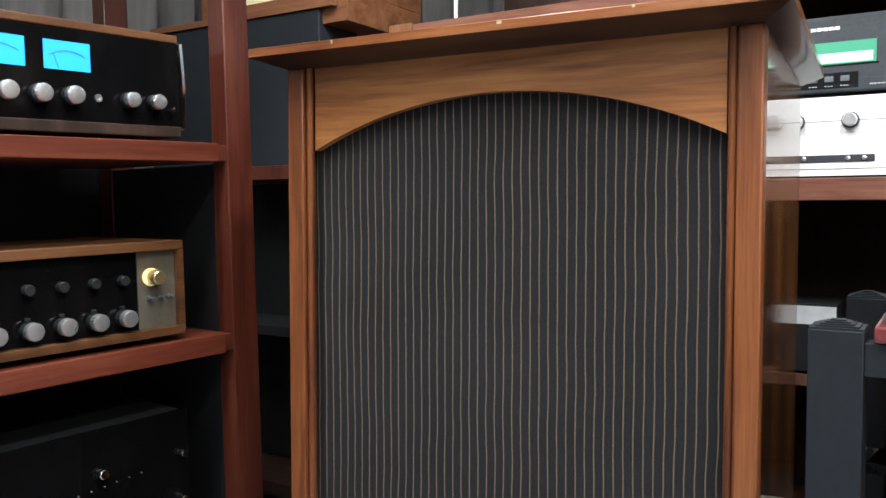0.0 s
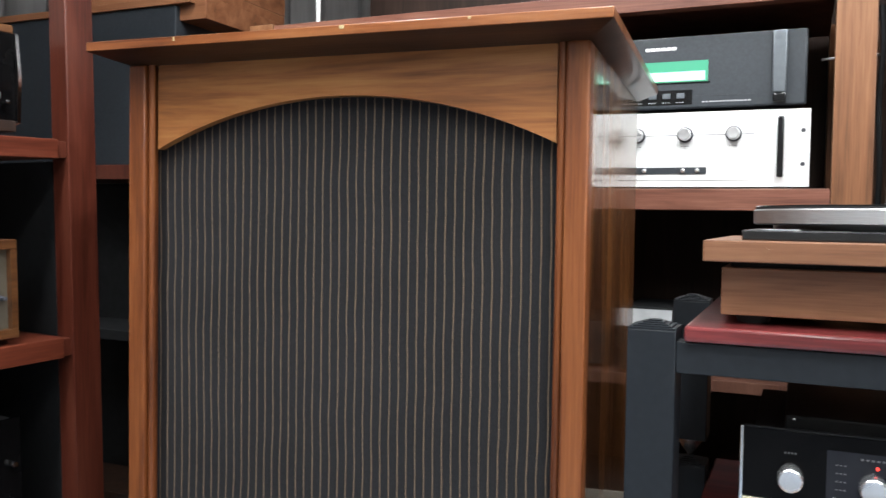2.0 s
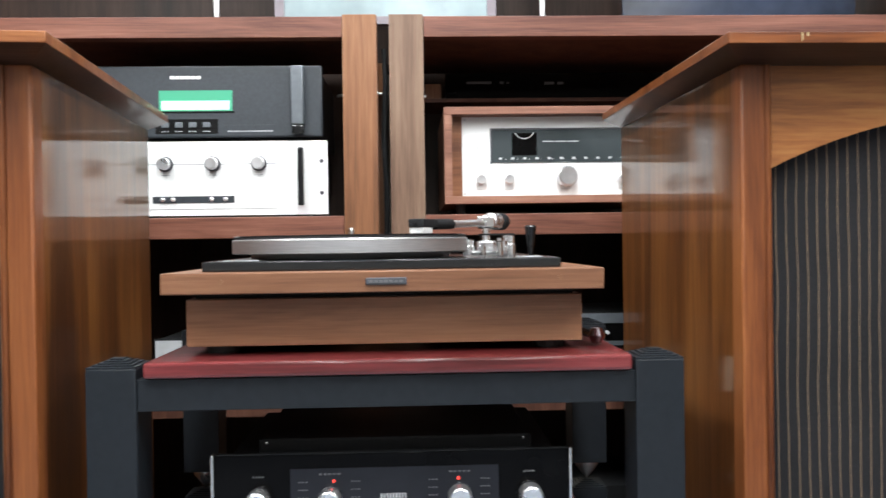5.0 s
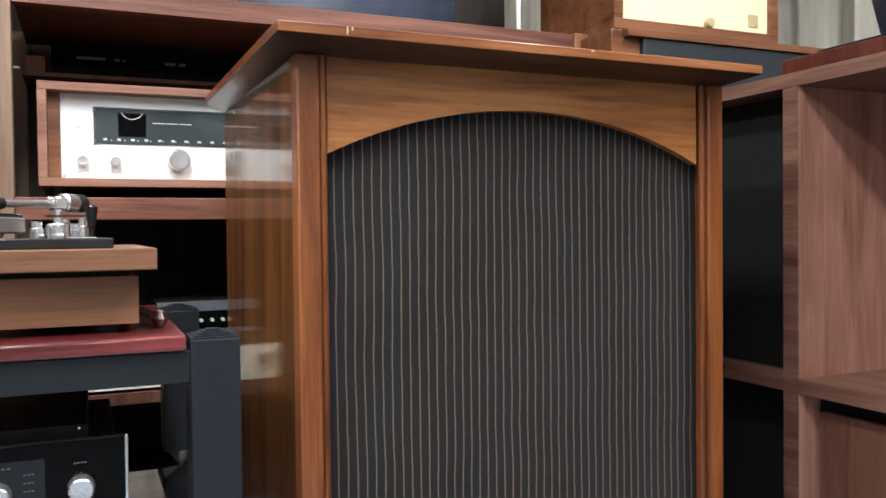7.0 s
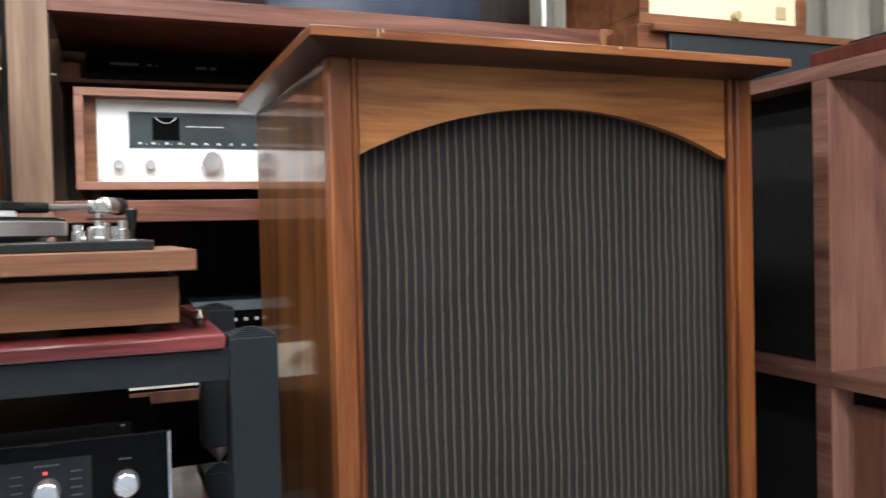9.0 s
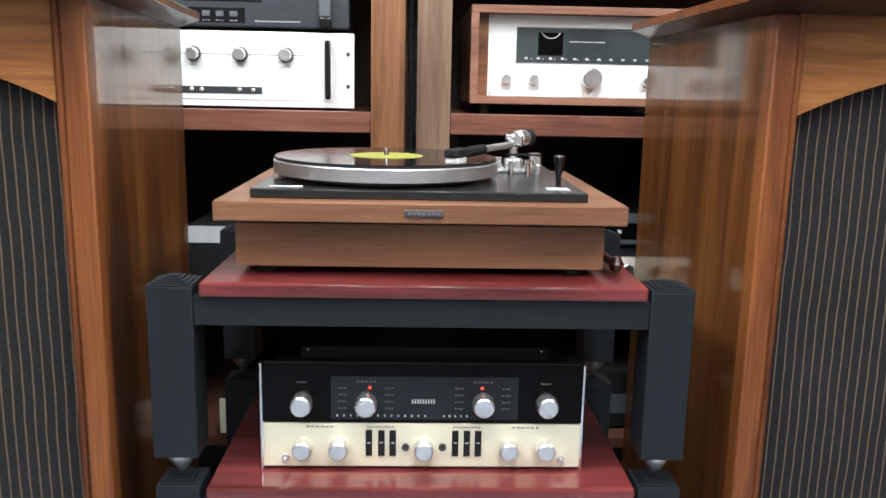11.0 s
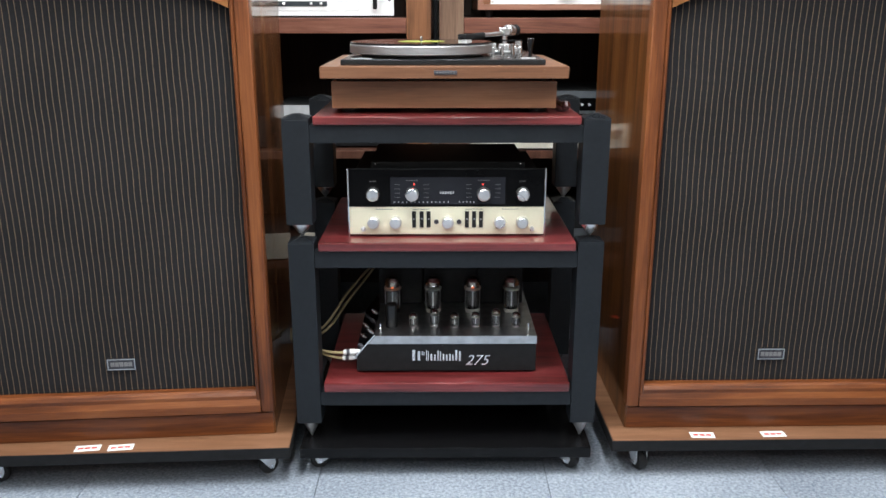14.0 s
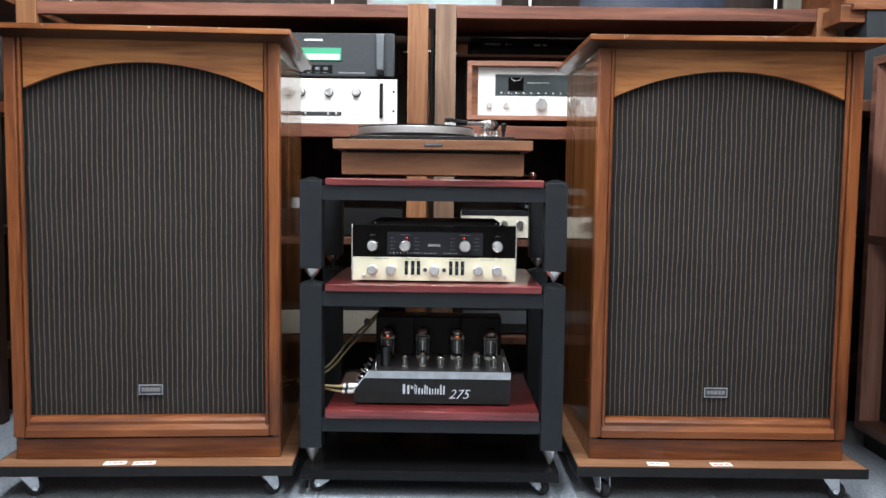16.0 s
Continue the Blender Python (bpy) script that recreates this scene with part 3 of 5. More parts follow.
part("board", B(-0.318, 0.318, -0.028, 0.46, 0.045, 0.070, bev=0.0015), M_dollyblk, rd)
for x, y, a in ((-0.27, 0.02, 190), (0.27, 0.02, -40), (-0.27, 0.41, 90), (0.27, 0.41, 30)):
    caster(x, y, 0.0448, rd, None, a)


# ---- turntable ----
def turntable():
    b = (0.003, 0.22, 0.787)
    tt = thing("turntable", "walnut-plinth turntable with silver platter and chrome tonearm", "turntable", b)
    part("plinth", B(-0.224, 0.2285, 0.045, 0.40, 0.797, 0.851, bev=0.0015), M_tt, tt, "", b)
    for x in (-0.19, 0.195):
        for y in (0.08, 0.37):
            part("foot", lathe(bmesh.new(), [(0.018, 0.7872), (0.02, 0.797)], Matrix.Translation((x, y, 0)), 20), M_rubber, tt, "", b)
    part("gap_frame", B(-0.215, 0.22, 0.055, 0.39, 0.8505, 0.8585), M_matte, tt, "", b)
    top = part("top_board", B(-0.241, 0.246, 0.006, 0.428, 0.8585, 0.882, bev=0.0015), M_tt_top, tt, "", b)
    nb = part("name_plate", B(-0.018, 0.027, 0.0035, 0.0065, 0.8665, 0.8745, bev=0.001), M_ink, top, "small dark name plate")
    bars = bmesh.new()
    for i in range(7):
        box(bars, -0.014 + i * 0.0055, -0.010 + i * 0.0055, 0.0026, 0.0036, 0.869, 0.872)
    part("name_mark", bars, M_dim_ink, nb)
    for x in (-0.176, 0.197):
        part("peg_hole", lathe(bmesh.new(), [(0.003, 0), (0.003, 0.0012)], Matrix.Translation((x, 0.0065, 0.872)) @ FWD, 12), M_plywood, top)
    part("deck", B(-0.203, 0.203, 0.034, 0.402, 0.8822, 0.8935, bev=0.0015), M_deck, tt, "glossy black metal deck", b)
    for x0, x1, y0, y1 in ((-0.183, -0.143, 0.052, 0.062), (0.158, 0.186, 0.060, 0.085)):
        part("deck_plate", B(x0, x1, y0, y1, 0.8937, 0.8945), M_pale_ink, tt, "", b)
    c = Matrix.Translation((-0.046, 0.19, 0))
    pl = part("platter", lathe(bmesh.new(), [(0.128, 0.8945), (0.130, 0.8995), (0.149, 0.8998), (0.1525, 0.9015), (0.1525, 0.9170), (0.151, 0.9185), (0, 0.9185)], c, 96), M_platter, tt, "polished aluminium platter", b)
    part("mat", lathe(bmesh.new(), [(0.1505, 0.9187), (0.1505, 0.9210), (0, 0.9210)], c, 96), M_rubber, pl)
    lv = thing("lever_handle", "black rod with dark red ball grip beside the turntable", "lever", (0.245, 0.12, 0.787))
    bl = (0.245, 0.12, 0.787)
    part("rod", sweep(bmesh.new(), [(0.232, 0.19, 0.800), (0.240, 0.13, 0.798), (0.244, 0.100, 0.7975)], 0.005, 10), M_black, lv, "", bl)
    part("ball", lathe(bmesh.new(), [(0, -0.0105), (0.006, -0.009), (0.0105, 0), (0.006, 0.009), (0, 0.0105)], Matrix.Translation((0.246, 0.090, 0.7982)), 20), M_oxblood, lv, "glossy dark red ball", bl)
    tt.location.x += 0.0035
    lv.location.x += 0.010
    lv.location.y -= 0.012
    # record
    br = (-0.0425, 0.19, 0.9212)
    rec = thing("record", "black vinyl record with lime-yellow label", "record", br)
    part("disc", lathe(bmesh.new(), [(0.1500, 0), (0.1510, 0.0008), (0.1500, 0.0016), (0.0505, 0.0013), (0, 0.0013)], None, 96), M_vinyl, rec)
    part("label", lathe(bmesh.new(), [(0.050, 0.0014), (0.050, 0.0019), (0, 0.0019)], None, 64), M_lime, rec, "lime-yellow paper label")
    part("spindle", lathe(bmesh.new(), [(0.0036, 0.0), (0.0036, 0.011), (0.0026, 0.014), (0, 0.0145)], Matrix.Translation((-0.046, 0.19, 0.919)), 16), M_chrome, pl)
    # tonearm
    px, py = 0.141, 0.292
    arm = part("tonearm", sweep(bmesh.new(), bend([(px - 0.004, py - 0.01, 0.939), (0.126, 0.225, 0.938), (0.094, 0.180, 0.936), (0.071, 0.138, 0.935)]), 0.0046, 12), M_alu, tt, "chrome S-shaped tonearm", b)
    part("collar", sweep(bmesh.new(), [(0.084, 0.162, 0.9355), (0.071, 0.138, 0.935), (0.060, 0.118, 0.9345)], 0.0068, 14), M_matte, arm)
    part("headshell", headshell_mesh(), M_matte, arm)
    part("cartridge", cartridge_mesh(), M_silver, arm)
    base = part("arm_base", lathe(bmesh.new(), [(0.015, 0.8937), (0.015, 0.911), (0.0135, 0.913), (0.006, 0.914), (0.006, 0.932)], Matrix.Translation((px, py, 0)), 28), M_alu, tt, "chrome arm pillar", b)
    part("arm_plate", lathe(bmesh.new(), [(0.030, 0.8938), (0.030, 0.8965), (0.027, 0.8985), (0, 0.8985)], Matrix.Translation((px, py, 0)), 32), M_zinc, tt, "round grey arm plate", b)
    for dx, dy, r, h in ((-0.026, -0.010, 0.0085, 0.022), (0.022, -0.020, 0.0095, 0.019), (0.030, -0.048, 0.006, 0.026)):
        part("post", lathe(bmesh.new(), [(r, 0.8937), (r, 0.8937 + h * 0.55), (r * 0.8, 0.8937 + h * 0.6), (r * 0.8, 0.8937 + h), (0, 0.8937 + h)], Matrix.Translation((px + dx, py + dy, 0)), 18), M_alu, tt, "", b)
    part("yoke", B(px - 0.013, px + 0.013, py - 0.008, py + 0.008, 0.931, 0.950, bev=0.003), M_chrome, base)
    part("weight", lathe(bmesh.new(), [(0.008, -0.004), (0.0125, 0.0), (0.0125, 0.024), (0.010, 0.028), (0.006, 0.031), (0, 0.031)], Matrix.Translation((px + 0.006, py + 0.012, 0.942)) @ pose(0, 0, 0, -90, 0, -32), 24), M_alu, base, "chrome counterweight")
    part("weight_cap", lathe(bmesh.new(), [(0.0128, 0.0), (0.0128, 0.012), (0.009, 0.016), (0, 0.016)], Matrix.Translation((px + 0.006, py + 0.012, 0.942)) @ pose(0, 0, 0, -90, 0, -32) @ Matrix.Translation((0, 0, 0.0315)), 24), M_matte, base, "black end cap")
    part("lift_post", lathe(bmesh.new(), [(0.008, 0.8937), (0.006, 0.910), (0.008, 0.911), (0.008, 0.921), (0, 0.921)], Matrix.Translation((px + 0.033, py + 0.01, 0)), 18), M_alu, tt, "", b)
    part("lift_bar", B(px - 0.014, px + 0.036, py - 0.045, py - 0.038, 0.9210, 0.9235), M_matte, tt, "", b)
    part("rest_post", lathe(bmesh.new(), [(0.0045, 0.8937), (0.0035, 0.912), (0.0045, 0.913), (0.0045, 0.917), (0, 0.917)], Matrix.Translation((px + 0.012, py - 0.075, 0)), 14), M_chrome, tt, "", b)
    part("rest_post", lathe(bmesh.new(), [(0.0045, 0.8937), (0.0035, 0.907), (0, 0.907)], Matrix.Translation((px - 0.01, py - 0.06, 0)), 14), M_chrome, tt, "", b)
    lev = part("speed_lever", lathe(bmesh.new(), [(0.0035, 0.894), (0.0035, 0.906), (0.0045, 0.907), (0.0075, 0.930), (0.006, 0.932), (0, 0.932)], Matrix.Translation((0.1815, 0.125, 0)), 14), M_black, tt, "black tapered lever", b)


def headshell_mesh():
    bm = box(bmesh.new(), -0.010, 0.010, -0.026, 0.020, -0.004, 0.006, bev=0.0015)
    box(bm, -0.007, 0.007, 0.014, 0.022, -0.002, 0.006)
    box(bm, -0.0015, 0.0015, -0.040, -0.022, -0.0005, 0.0012)
    bm.transform(pose(0.049, 0.098, 0.9345, 0, 0, -25))
    return bm


def cartridge_mesh():
    bm = box(bmesh.new(), -0.009, 0.009, -0.024, 0.004, -0.0115, -0.0042, bev=0.001)
    bm.transform(pose(0.049, 0.098, 0.9345, 0, 0, -25))
    return bm


turntable()


# ---- preamplifier on the middle shelf ----
def tick_bars(x0, x1, z, y, n, h=0.002, fill=0.6):
    bm = bmesh.new()
    w = (x1 - x0) / n
    for i in range(n):
        box(bm, x0 + i * w, x0 + i * w + w * fill, y - 0.0006, y, z, z + h)
    return bm


def preamplifier():
    b = (0.0085, 0.2, 0.5286)
    X0, X1, Y, Z0, Z1 = -0.199, 0.2135, 0.053, 0.533, 0.671
    pa = thing("preamplifier", "black glass and champagne preamplifier with silver knobs", "preamplifier", b)
    part("body", B(X0 + 0.012, X1 - 0.012, Y + 0.006, 0.345, Z0 + 0.004, Z1 - 0.010, bev=0.001), M_matte, pa, "", b)
    cover = part("cover", B(X0 + 0.045, X1 - 0.040, 0.095, 0.335, Z1 - 0.0098, Z1 + 0.009, bev=0.003), M_matte, pa, "raised dark cover", b)
    for x in (X0 + 0.055, X1 - 0.050):
        part("screw", lathe(bmesh.new(), [(0.0018, 0), (0.0018, 0.001), (0, 0.0016)], Matrix.Translation((x, 0.0948, Z1 + 0.004)) @ FWD, 10), M_alu, cover)
    part("upper_panel", B(X0 + 0.003, X1 - 0.003, Y - 0.001, Y + 0.0055, 0.5925, Z1, bev=0.0006), M_bglass, pa, "black glass panel", b)
    part("lower_panel", B(X0 + 0.003, X1 - 0.003, Y - 0.002, Y + 0.0055, Z0, 0.5915, bev=0.0006), M_gold, pa, "champagne gold panel", b)
    part("inset", B(-0.110, 0.129, Y - 0.0022, Y - 0.0011, 0.5975, 0.655), M_greyglass, pa, "smoked inset panel", b)
    for x in (X0, X1 - 0.0035):
        part("end_strip", B(x, x + 0.0035, Y - 0.008, Y + 0.004, Z0 - 0.002, Z1 + 0.003, bev=0.001), M_chrome, pa, "chrome end strip", b)
    part("top_strip", B(X0 + 0.0036, X1 - 0.0036, Y - 0.0012, Y + 0.0055, Z1 + 0.0005, Z1 + 0.002), M_matte, pa, "", b)
    for x in (X0 + 0.03, X1 - 0.03):
        for y in (0.09, 0.31):
            part("foot", lathe(bmesh.new(), [(0.010, 0.5287), (0.011, 0.5368)], Matrix.Translation((x, y, 0)), 16), M_rubber, pa, "", b)
    for x in (-0.146, -0.065, 0.084, 0.165):
        k = knob(x, Y - 0.002, 0.621, 0.0138, 0.022, pa, b)
    for x in (-0.146, -0.100, 0.009, 0.118, 0.165):
        knob(x, Y - 0.002, 0.5605, 0.0125, 0.020, pa, b)
    for x in (-0.0615, -0.0455, -0.031, 0.0495, 0.0645, 0.079):
        sw = part("rocker_switch", B(x - 0.0042, x + 0.0042, Y - 0.0045, Y - 0.002, 0.548, 0.583, bev=0.0008), M_matte, pa, "black rocker switch", b)
        part("mark", B(x - 0.002, x + 0.002, Y - 0.0052, Y - 0.0046, 0.566, 0.5675), M_pale_ink, sw)
    for x in (-0.0145, 0.033):
        part("jack", lathe(bmesh.new(), [(0.0045, 0), (0.005, 0.003), (0.003, 0.003), (0.003, 0.001), (0, 0.001)], Matrix.Translation((x, Y - 0.002, 0.5605)) @ FWD, 16), M_ink, pa, "", b)
    for x in (-0.168, 0.187):
        tg = part("toggle", lathe(bmesh.new(), [(0.005, 0), (0.005, 0.003), (0.0022, 0.004), (0.003, 0.013), (0, 0.014)], Matrix.Translation((x, Y - 0.002, 0.545)) @ FWD, 14), M_alu, pa, "", b)
    for x in (-0.0605, 0.0825):
        part("pilot_lamp", lathe(bmesh.new(), [(0.0018, 0), (0.0018, 0.0012), (0, 0.0016)], Matrix.Translation((x, Y - 0.0023, 0.6405)) @ FWD, 12), M_led, pa, "red pilot lamp", b)
    yb = Y - 0.0023
    for cx in (-0.065, 0.084):
        for i in range(4):
            part("legend", tick_bars(cx - 0.036, cx - 0.024, 0.612 + i * 0.009, yb, 3, 0.0012), M_dim_ink, pa, "", b)
            part("legend", tick_bars(cx + 0.024, cx + 0.036, 0.612 + i * 0.009, yb, 3, 0.0012), M_dim_ink, pa, "", b)
        part("legend", tick_bars(cx - 0.012, cx + 0.014, 0.6475, yb, 5, 0.0018), M_dim_ink, pa, "", b)
    for cx in (-0.146, 0.165):
        part("legend", tick_bars(cx - 0.007, cx + 0.007, 0.6455, Y - 0.0011, 4, 0.0018), M_dim_ink, pa, "", b)
    part("script_mark", tick_bars(-0.007, 0.024, 0.6195, yb, 9, 0.0055, 0.5), M_pale_ink, pa, "pale script mark", b)
    part("legend", tick_bars(-0.103, 0.018, 0.6015, yb, 14, 0.0022, 0.22), M_pale_ink, pa, "", b)
    part("legend", tick_bars(0.033, 0.070, 0.6015, yb, 5, 0.0022, 0.28), M_pale_ink, pa, "", b)
    for cx, n in ((-0.046, 9), (0.0645, 9), (-0.123, 6), (0.141, 6)):
        part("legend", tick_bars(cx - 0.018, cx + 0.018, 0.5865, Y - 0.002, n, 0.0014), M_ink, pa, "", b)
    pa.location.x += 0.004
    pa.location.y -= 0.004


preamplifier()


# ---- valve amplifier on the lower shelf ----
def valve_amplifier():
    b = (0.01, 0.2, 0.2136)
    am = thing("valve_amplifier", "black and chrome valve amplifier with glass tubes", "amplifier", b)
    X0, X1, Y0, Y1 = -0.187, 0.208, 0.048, 0.345
    part("base", prism(bmesh.new(), [(X0, 0.2195), (X1, 0.2195), (X1, 0.283), (X0 + 0.026, 0.283), (X0, 0.250)], Y0, Y1), M_matte, am, "black base", b)
    part("deck", prism(bmesh.new(), [(X0 + 0.026, 0.2835), (X1 + 0.001, 0.2835), (X1 + 0.001, 0.302), (X0 + 0.042, 0.302)], Y0 - 0.002, Y1), M_zinc, am, "chrome deck", b)
    slope = prism(bmesh.new(), [(X0 - 0.002, 0.2515), (X0 + 0.0255, 0.2845), (X0 + 0.0405, 0.303), (X0 + 0.038, 0.304), (X0 + 0.023, 0.286), (X0 - 0.004, 0.2525)], Y0 - 0.002, Y1)
    part("terminal_plate", slope, M_chrome, am, "sloping chrome plate", b)
    for i, y in enumerate((0.075, 0.105, 0.135, 0.17, 0.20, 0.23, 0.26)):
        t = 0.25 + 0.5 * (i % 2)
        x, z = X0 + 0.038 * t, 0.253 + 0.048 * t
        part("terminal", lathe(bmesh.new(), [(0.0055, 0), (0.0055, 0.005), (0.0035, 0.007), (0.0035, 0.011), (0, 0.011)], Matrix.Translation((x, y, z)) @ pose(0, 0, 0, 0, -50), 14), M_chrome if i % 3 else M_ink, am, "", b)
    for x in (X0 + 0.03, X1 - 0.03):
        for y in (0.08, 0.31):
            part("foot", lathe(bmesh.new(), [(0.009, 0.2137), (0.010, 0.22)], Matrix.Translation((x, y, 0)), 14), M_rubber, am, "", b)
    # model number in slanted figures, and a plain mark for the maker's name
    cu = bpy.data.curves.new("model_number", "FONT")
    cu.body, cu.size, cu.shear, cu.extrude = "275", 0.034, 0.35, 0.0004
    tmp = new("model_number", cu)
    dg = bpy.context.evaluated_depsgraph_get()
    me = bpy.data.meshes.new_from_object(tmp.evaluated_get(dg))
    bpy.data.objects.remove(tmp)
    me.materials.append(M_alu)
    num = new("model_number", me)
    num.parent = am
    num.matrix_local = Matrix.Translation((-b[0], -b[1], -b[2])) @ Matrix.Translation((0.052, Y0 - 0.0006, 0.233)) @ FWD
    num["label"] = "silver figures 275"
    bars = bmesh.new()
    for i, (w, h) in enumerate(((0.017, 0.025), (0.006, 0.010), (0.006, 0.025), (0.012, 0.016), (0.008, 0.024), (0.011, 0.016), (0.010, 0.016), (0.012, 0.025))):
        x = -0.064 + sum(q + 0.0035 for q in (0.017, 0.006, 0.006, 0.012, 0.008, 0.011, 0.010, 0.012)[:i])
        zb = 0.256 if i == 1 else 0.2435
        box(bars, x, x + w * 0.36, Y0 - 0.0012, Y0 - 0.0002, zb, zb + h)
        box(bars, x + w * 0.66, x + w, Y0 - 0.0012, Y0 - 0.0002, zb, zb + h * 0.9)
    part("script_mark", bars, M_alu, am, "silver mark", b)
    # output transformers
    for x0, x1, y0 in ((-0.150, -0.0435, 0.25), (-0.0432, 0.0848, 0.255), (0.0851, 0.197, 0.25)):
        tr = part("transformer", B(x0, x1, y0, 0.34, 0.3025, 0.408, bev=0.004), M_matte, am, "black lacquered transformer can", b)
        part("plate", B(x0 + 0.02, x0 + 0.055, y0 - 0.0012, y0 - 0.0002, 0.335, 0.38), M_matte, tr)

    def valve(x, y, r, h, mat_base):
        z = 0.3025
        v = part("valve", lathe(bmesh.new(), [(r * 0.80, z), (r * 0.9, z + 0.003), (r * 0.9, z + h * 0.10), (r * 0.82, z + h * 0.115)], Matrix.Translation((x, y, 0)), 20), mat_base, am, "glass valve", b)
        outer = [(r * 0.84, z + h * 0.115), (r, z + h * 0.20), (r, z + h * 0.72), (r * 0.88, z + h * 0.86), (r * 0.5, z + h * 0.96), (r * 0.12, z + h), (0, z + h)]
        inner = [(max(q - 0.0006, 0), w - 0.0006) for q, w in outer[::-1]]
        env = part("envelope", lathe(bmesh.new(), outer + inner, Matrix.Translation((x, y, 0)), 24), M_glass, v, "clear glass envelope")
        env.visible_shadow = False
        part("plates", B(x - r * 0.46, x + r * 0.46, y - r * 0.30, y + r * 0.30, z + h * 0.20, z + h * 0.60, bev=r * 0.12), M_plate, v)
        part("seam", B(x - r * 0.05, x + r * 0.05, y - r * 0.36, y - r * 0.305, z + h * 0.20, z + h * 0.60), M_zinc, v)
        part("mica", lathe(bmesh.new(), [(r * 0.7, z + h * 0.63), (r * 0.75, z + h * 0.645), (0, z + h * 0.645)], Matrix.Translation((x, y, 0)), 16), M_cream, v)
        for s in (-1, 1):
            part("rod", lathe(bmesh.new(), [(r * 0.05, z + h * 0.12), (r * 0.05, z + h * 0.80), (0, z + h * 0.80)], Matrix.Translation((x + s * r * 0.45, y, 0)), 8), M_zinc, v)
        part("getter", lathe(bmesh.new(), [(r * 0.93, z + h * 0.76), (r * 0.82, z + h * 0.855), (r * 0.46, z + h * 0.945), (0, z + h * 0.965)], Matrix.Translation((x, y, 0)), 20), M_getter, v, "silvered top")
        return v
    for i, x in enumerate((-0.114, -0.019, 0.074, 0.165)):
        v = valve(x, 0.20, 0.0200, 0.088, M_ceramic if i in (1, 2, 3) else M_matte)
        if i in (0, 2):
            part("heater", lathe(bmesh.new(), [(0.0018, 0.3025 + 0.060), (0.0018, 0.3025 + 0.064), (0, 0.3025 + 0.064)], Matrix.Translation((x, 0.196, 0)), 10), M_ember, v, "glowing red heater")
    for x, h in ((-0.063, 0.032), (-0.016, 0.042), (0.030, 0.032), (0.077, 0.034), (0.123, 0.042), (0.168, 0.034)):
        valve(x, 0.105, 0.0104, h, M_ironcore)
    part("capacitor", lathe(bmesh.new(), [(0.0135, 0.3025), (0.0135, 0.354), (0.012, 0.356), (0, 0.356)], Matrix.Translation((-0.112, 0.105, 0)), 20), M_black, am, "tall black capacitor can", b)
    for x in (-0.135, 0.193):
        part("stud", lathe(bmesh.new(), [(0.0025, 0.302), (0.0025, 0.320), (0, 0.321)], Matrix.Translation((x, 0.075, 0)), 10), M_chrome, am, "", b)


valve_amplifier()


def cable(name, pts, r, material, label, plug=None):
    base = pts[0]
    c = thing(name, label, "cable", base)
    part("sheath", sweep(bmesh.new(), bend(pts), r, 8), material, c, "", base)
    if plug:
        d = (Vector(pts[0]) - Vector(pts[1])).normalized()
        q = d.to_track_quat("Z", "Y").to_matrix().to_4x4()
        part("plug", lathe(bmesh.new(), [(0.0055, -0.028), (0.0065, -0.026), (0.0065, -0.004), (0.005, 0.0), (0.005, 0.012), (0, 0.012)], Matrix.Translation(pts[0]) @ q, 16), plug, c, "white metal plug", base)
        part("ring", lathe(bmesh.new(), [(0.0068, -0.021), (0.0072, -0.020), (0.0072, -0.015), (0.0068, -0.014)], Matrix.Translation(pts[0]) @ q, 16), M_ink, c, "black ring", base)


cable("cable", [(-0.189, 0.060, 0.2605), (-0.225, 0.058, 0.2585), (-0.262, 0.072, 0.256), (-0.34, 0.16, 0.235), (-0.36, 0.32, 0.22)], 0.0033, M_tan, "tan signal cable with white plug", M_white)
cable("cable", [(-0.192, 0.064, 0.2455), (-0.225, 0.062, 0.2445), (-0.265, 0.078, 0.247), (-0.345, 0.19, 0.225), (-0.36, 0.36, 0.21)], 0.0033, M_tan, "tan signal cable with white plug", M_white)
cable("cable", [(-0.150, 0.30, 0.405), (-0.165, 0.27, 0.385), (-0.215, 0.20, 0.335), (-0.262, 0.13, 0.285), (-0.33, 0.13, 0.25), (-0.37, 0.30, 0.20)], 0.0030, M_khaki, "khaki twisted speaker cable")
cable("cable", [(-0.150, 0.31, 0.409), (-0.168, 0.28, 0.392), (-0.220, 0.20, 0.348), (-0.268, 0.13, 0.293), (-0.34, 0.14, 0.25), (-0.38, 0.32, 0.21)], 0.0030, M_khaki, "khaki twisted speaker cable")
cable("cable", [(0.205, 0.36, 0.222), (0.22, 0.42, 0.222), (0.24, 0.50, 0.15), (0.20, 0.60, 0.02)], 0.004, M_matte, "black rubber mains cable behind the amplifier")


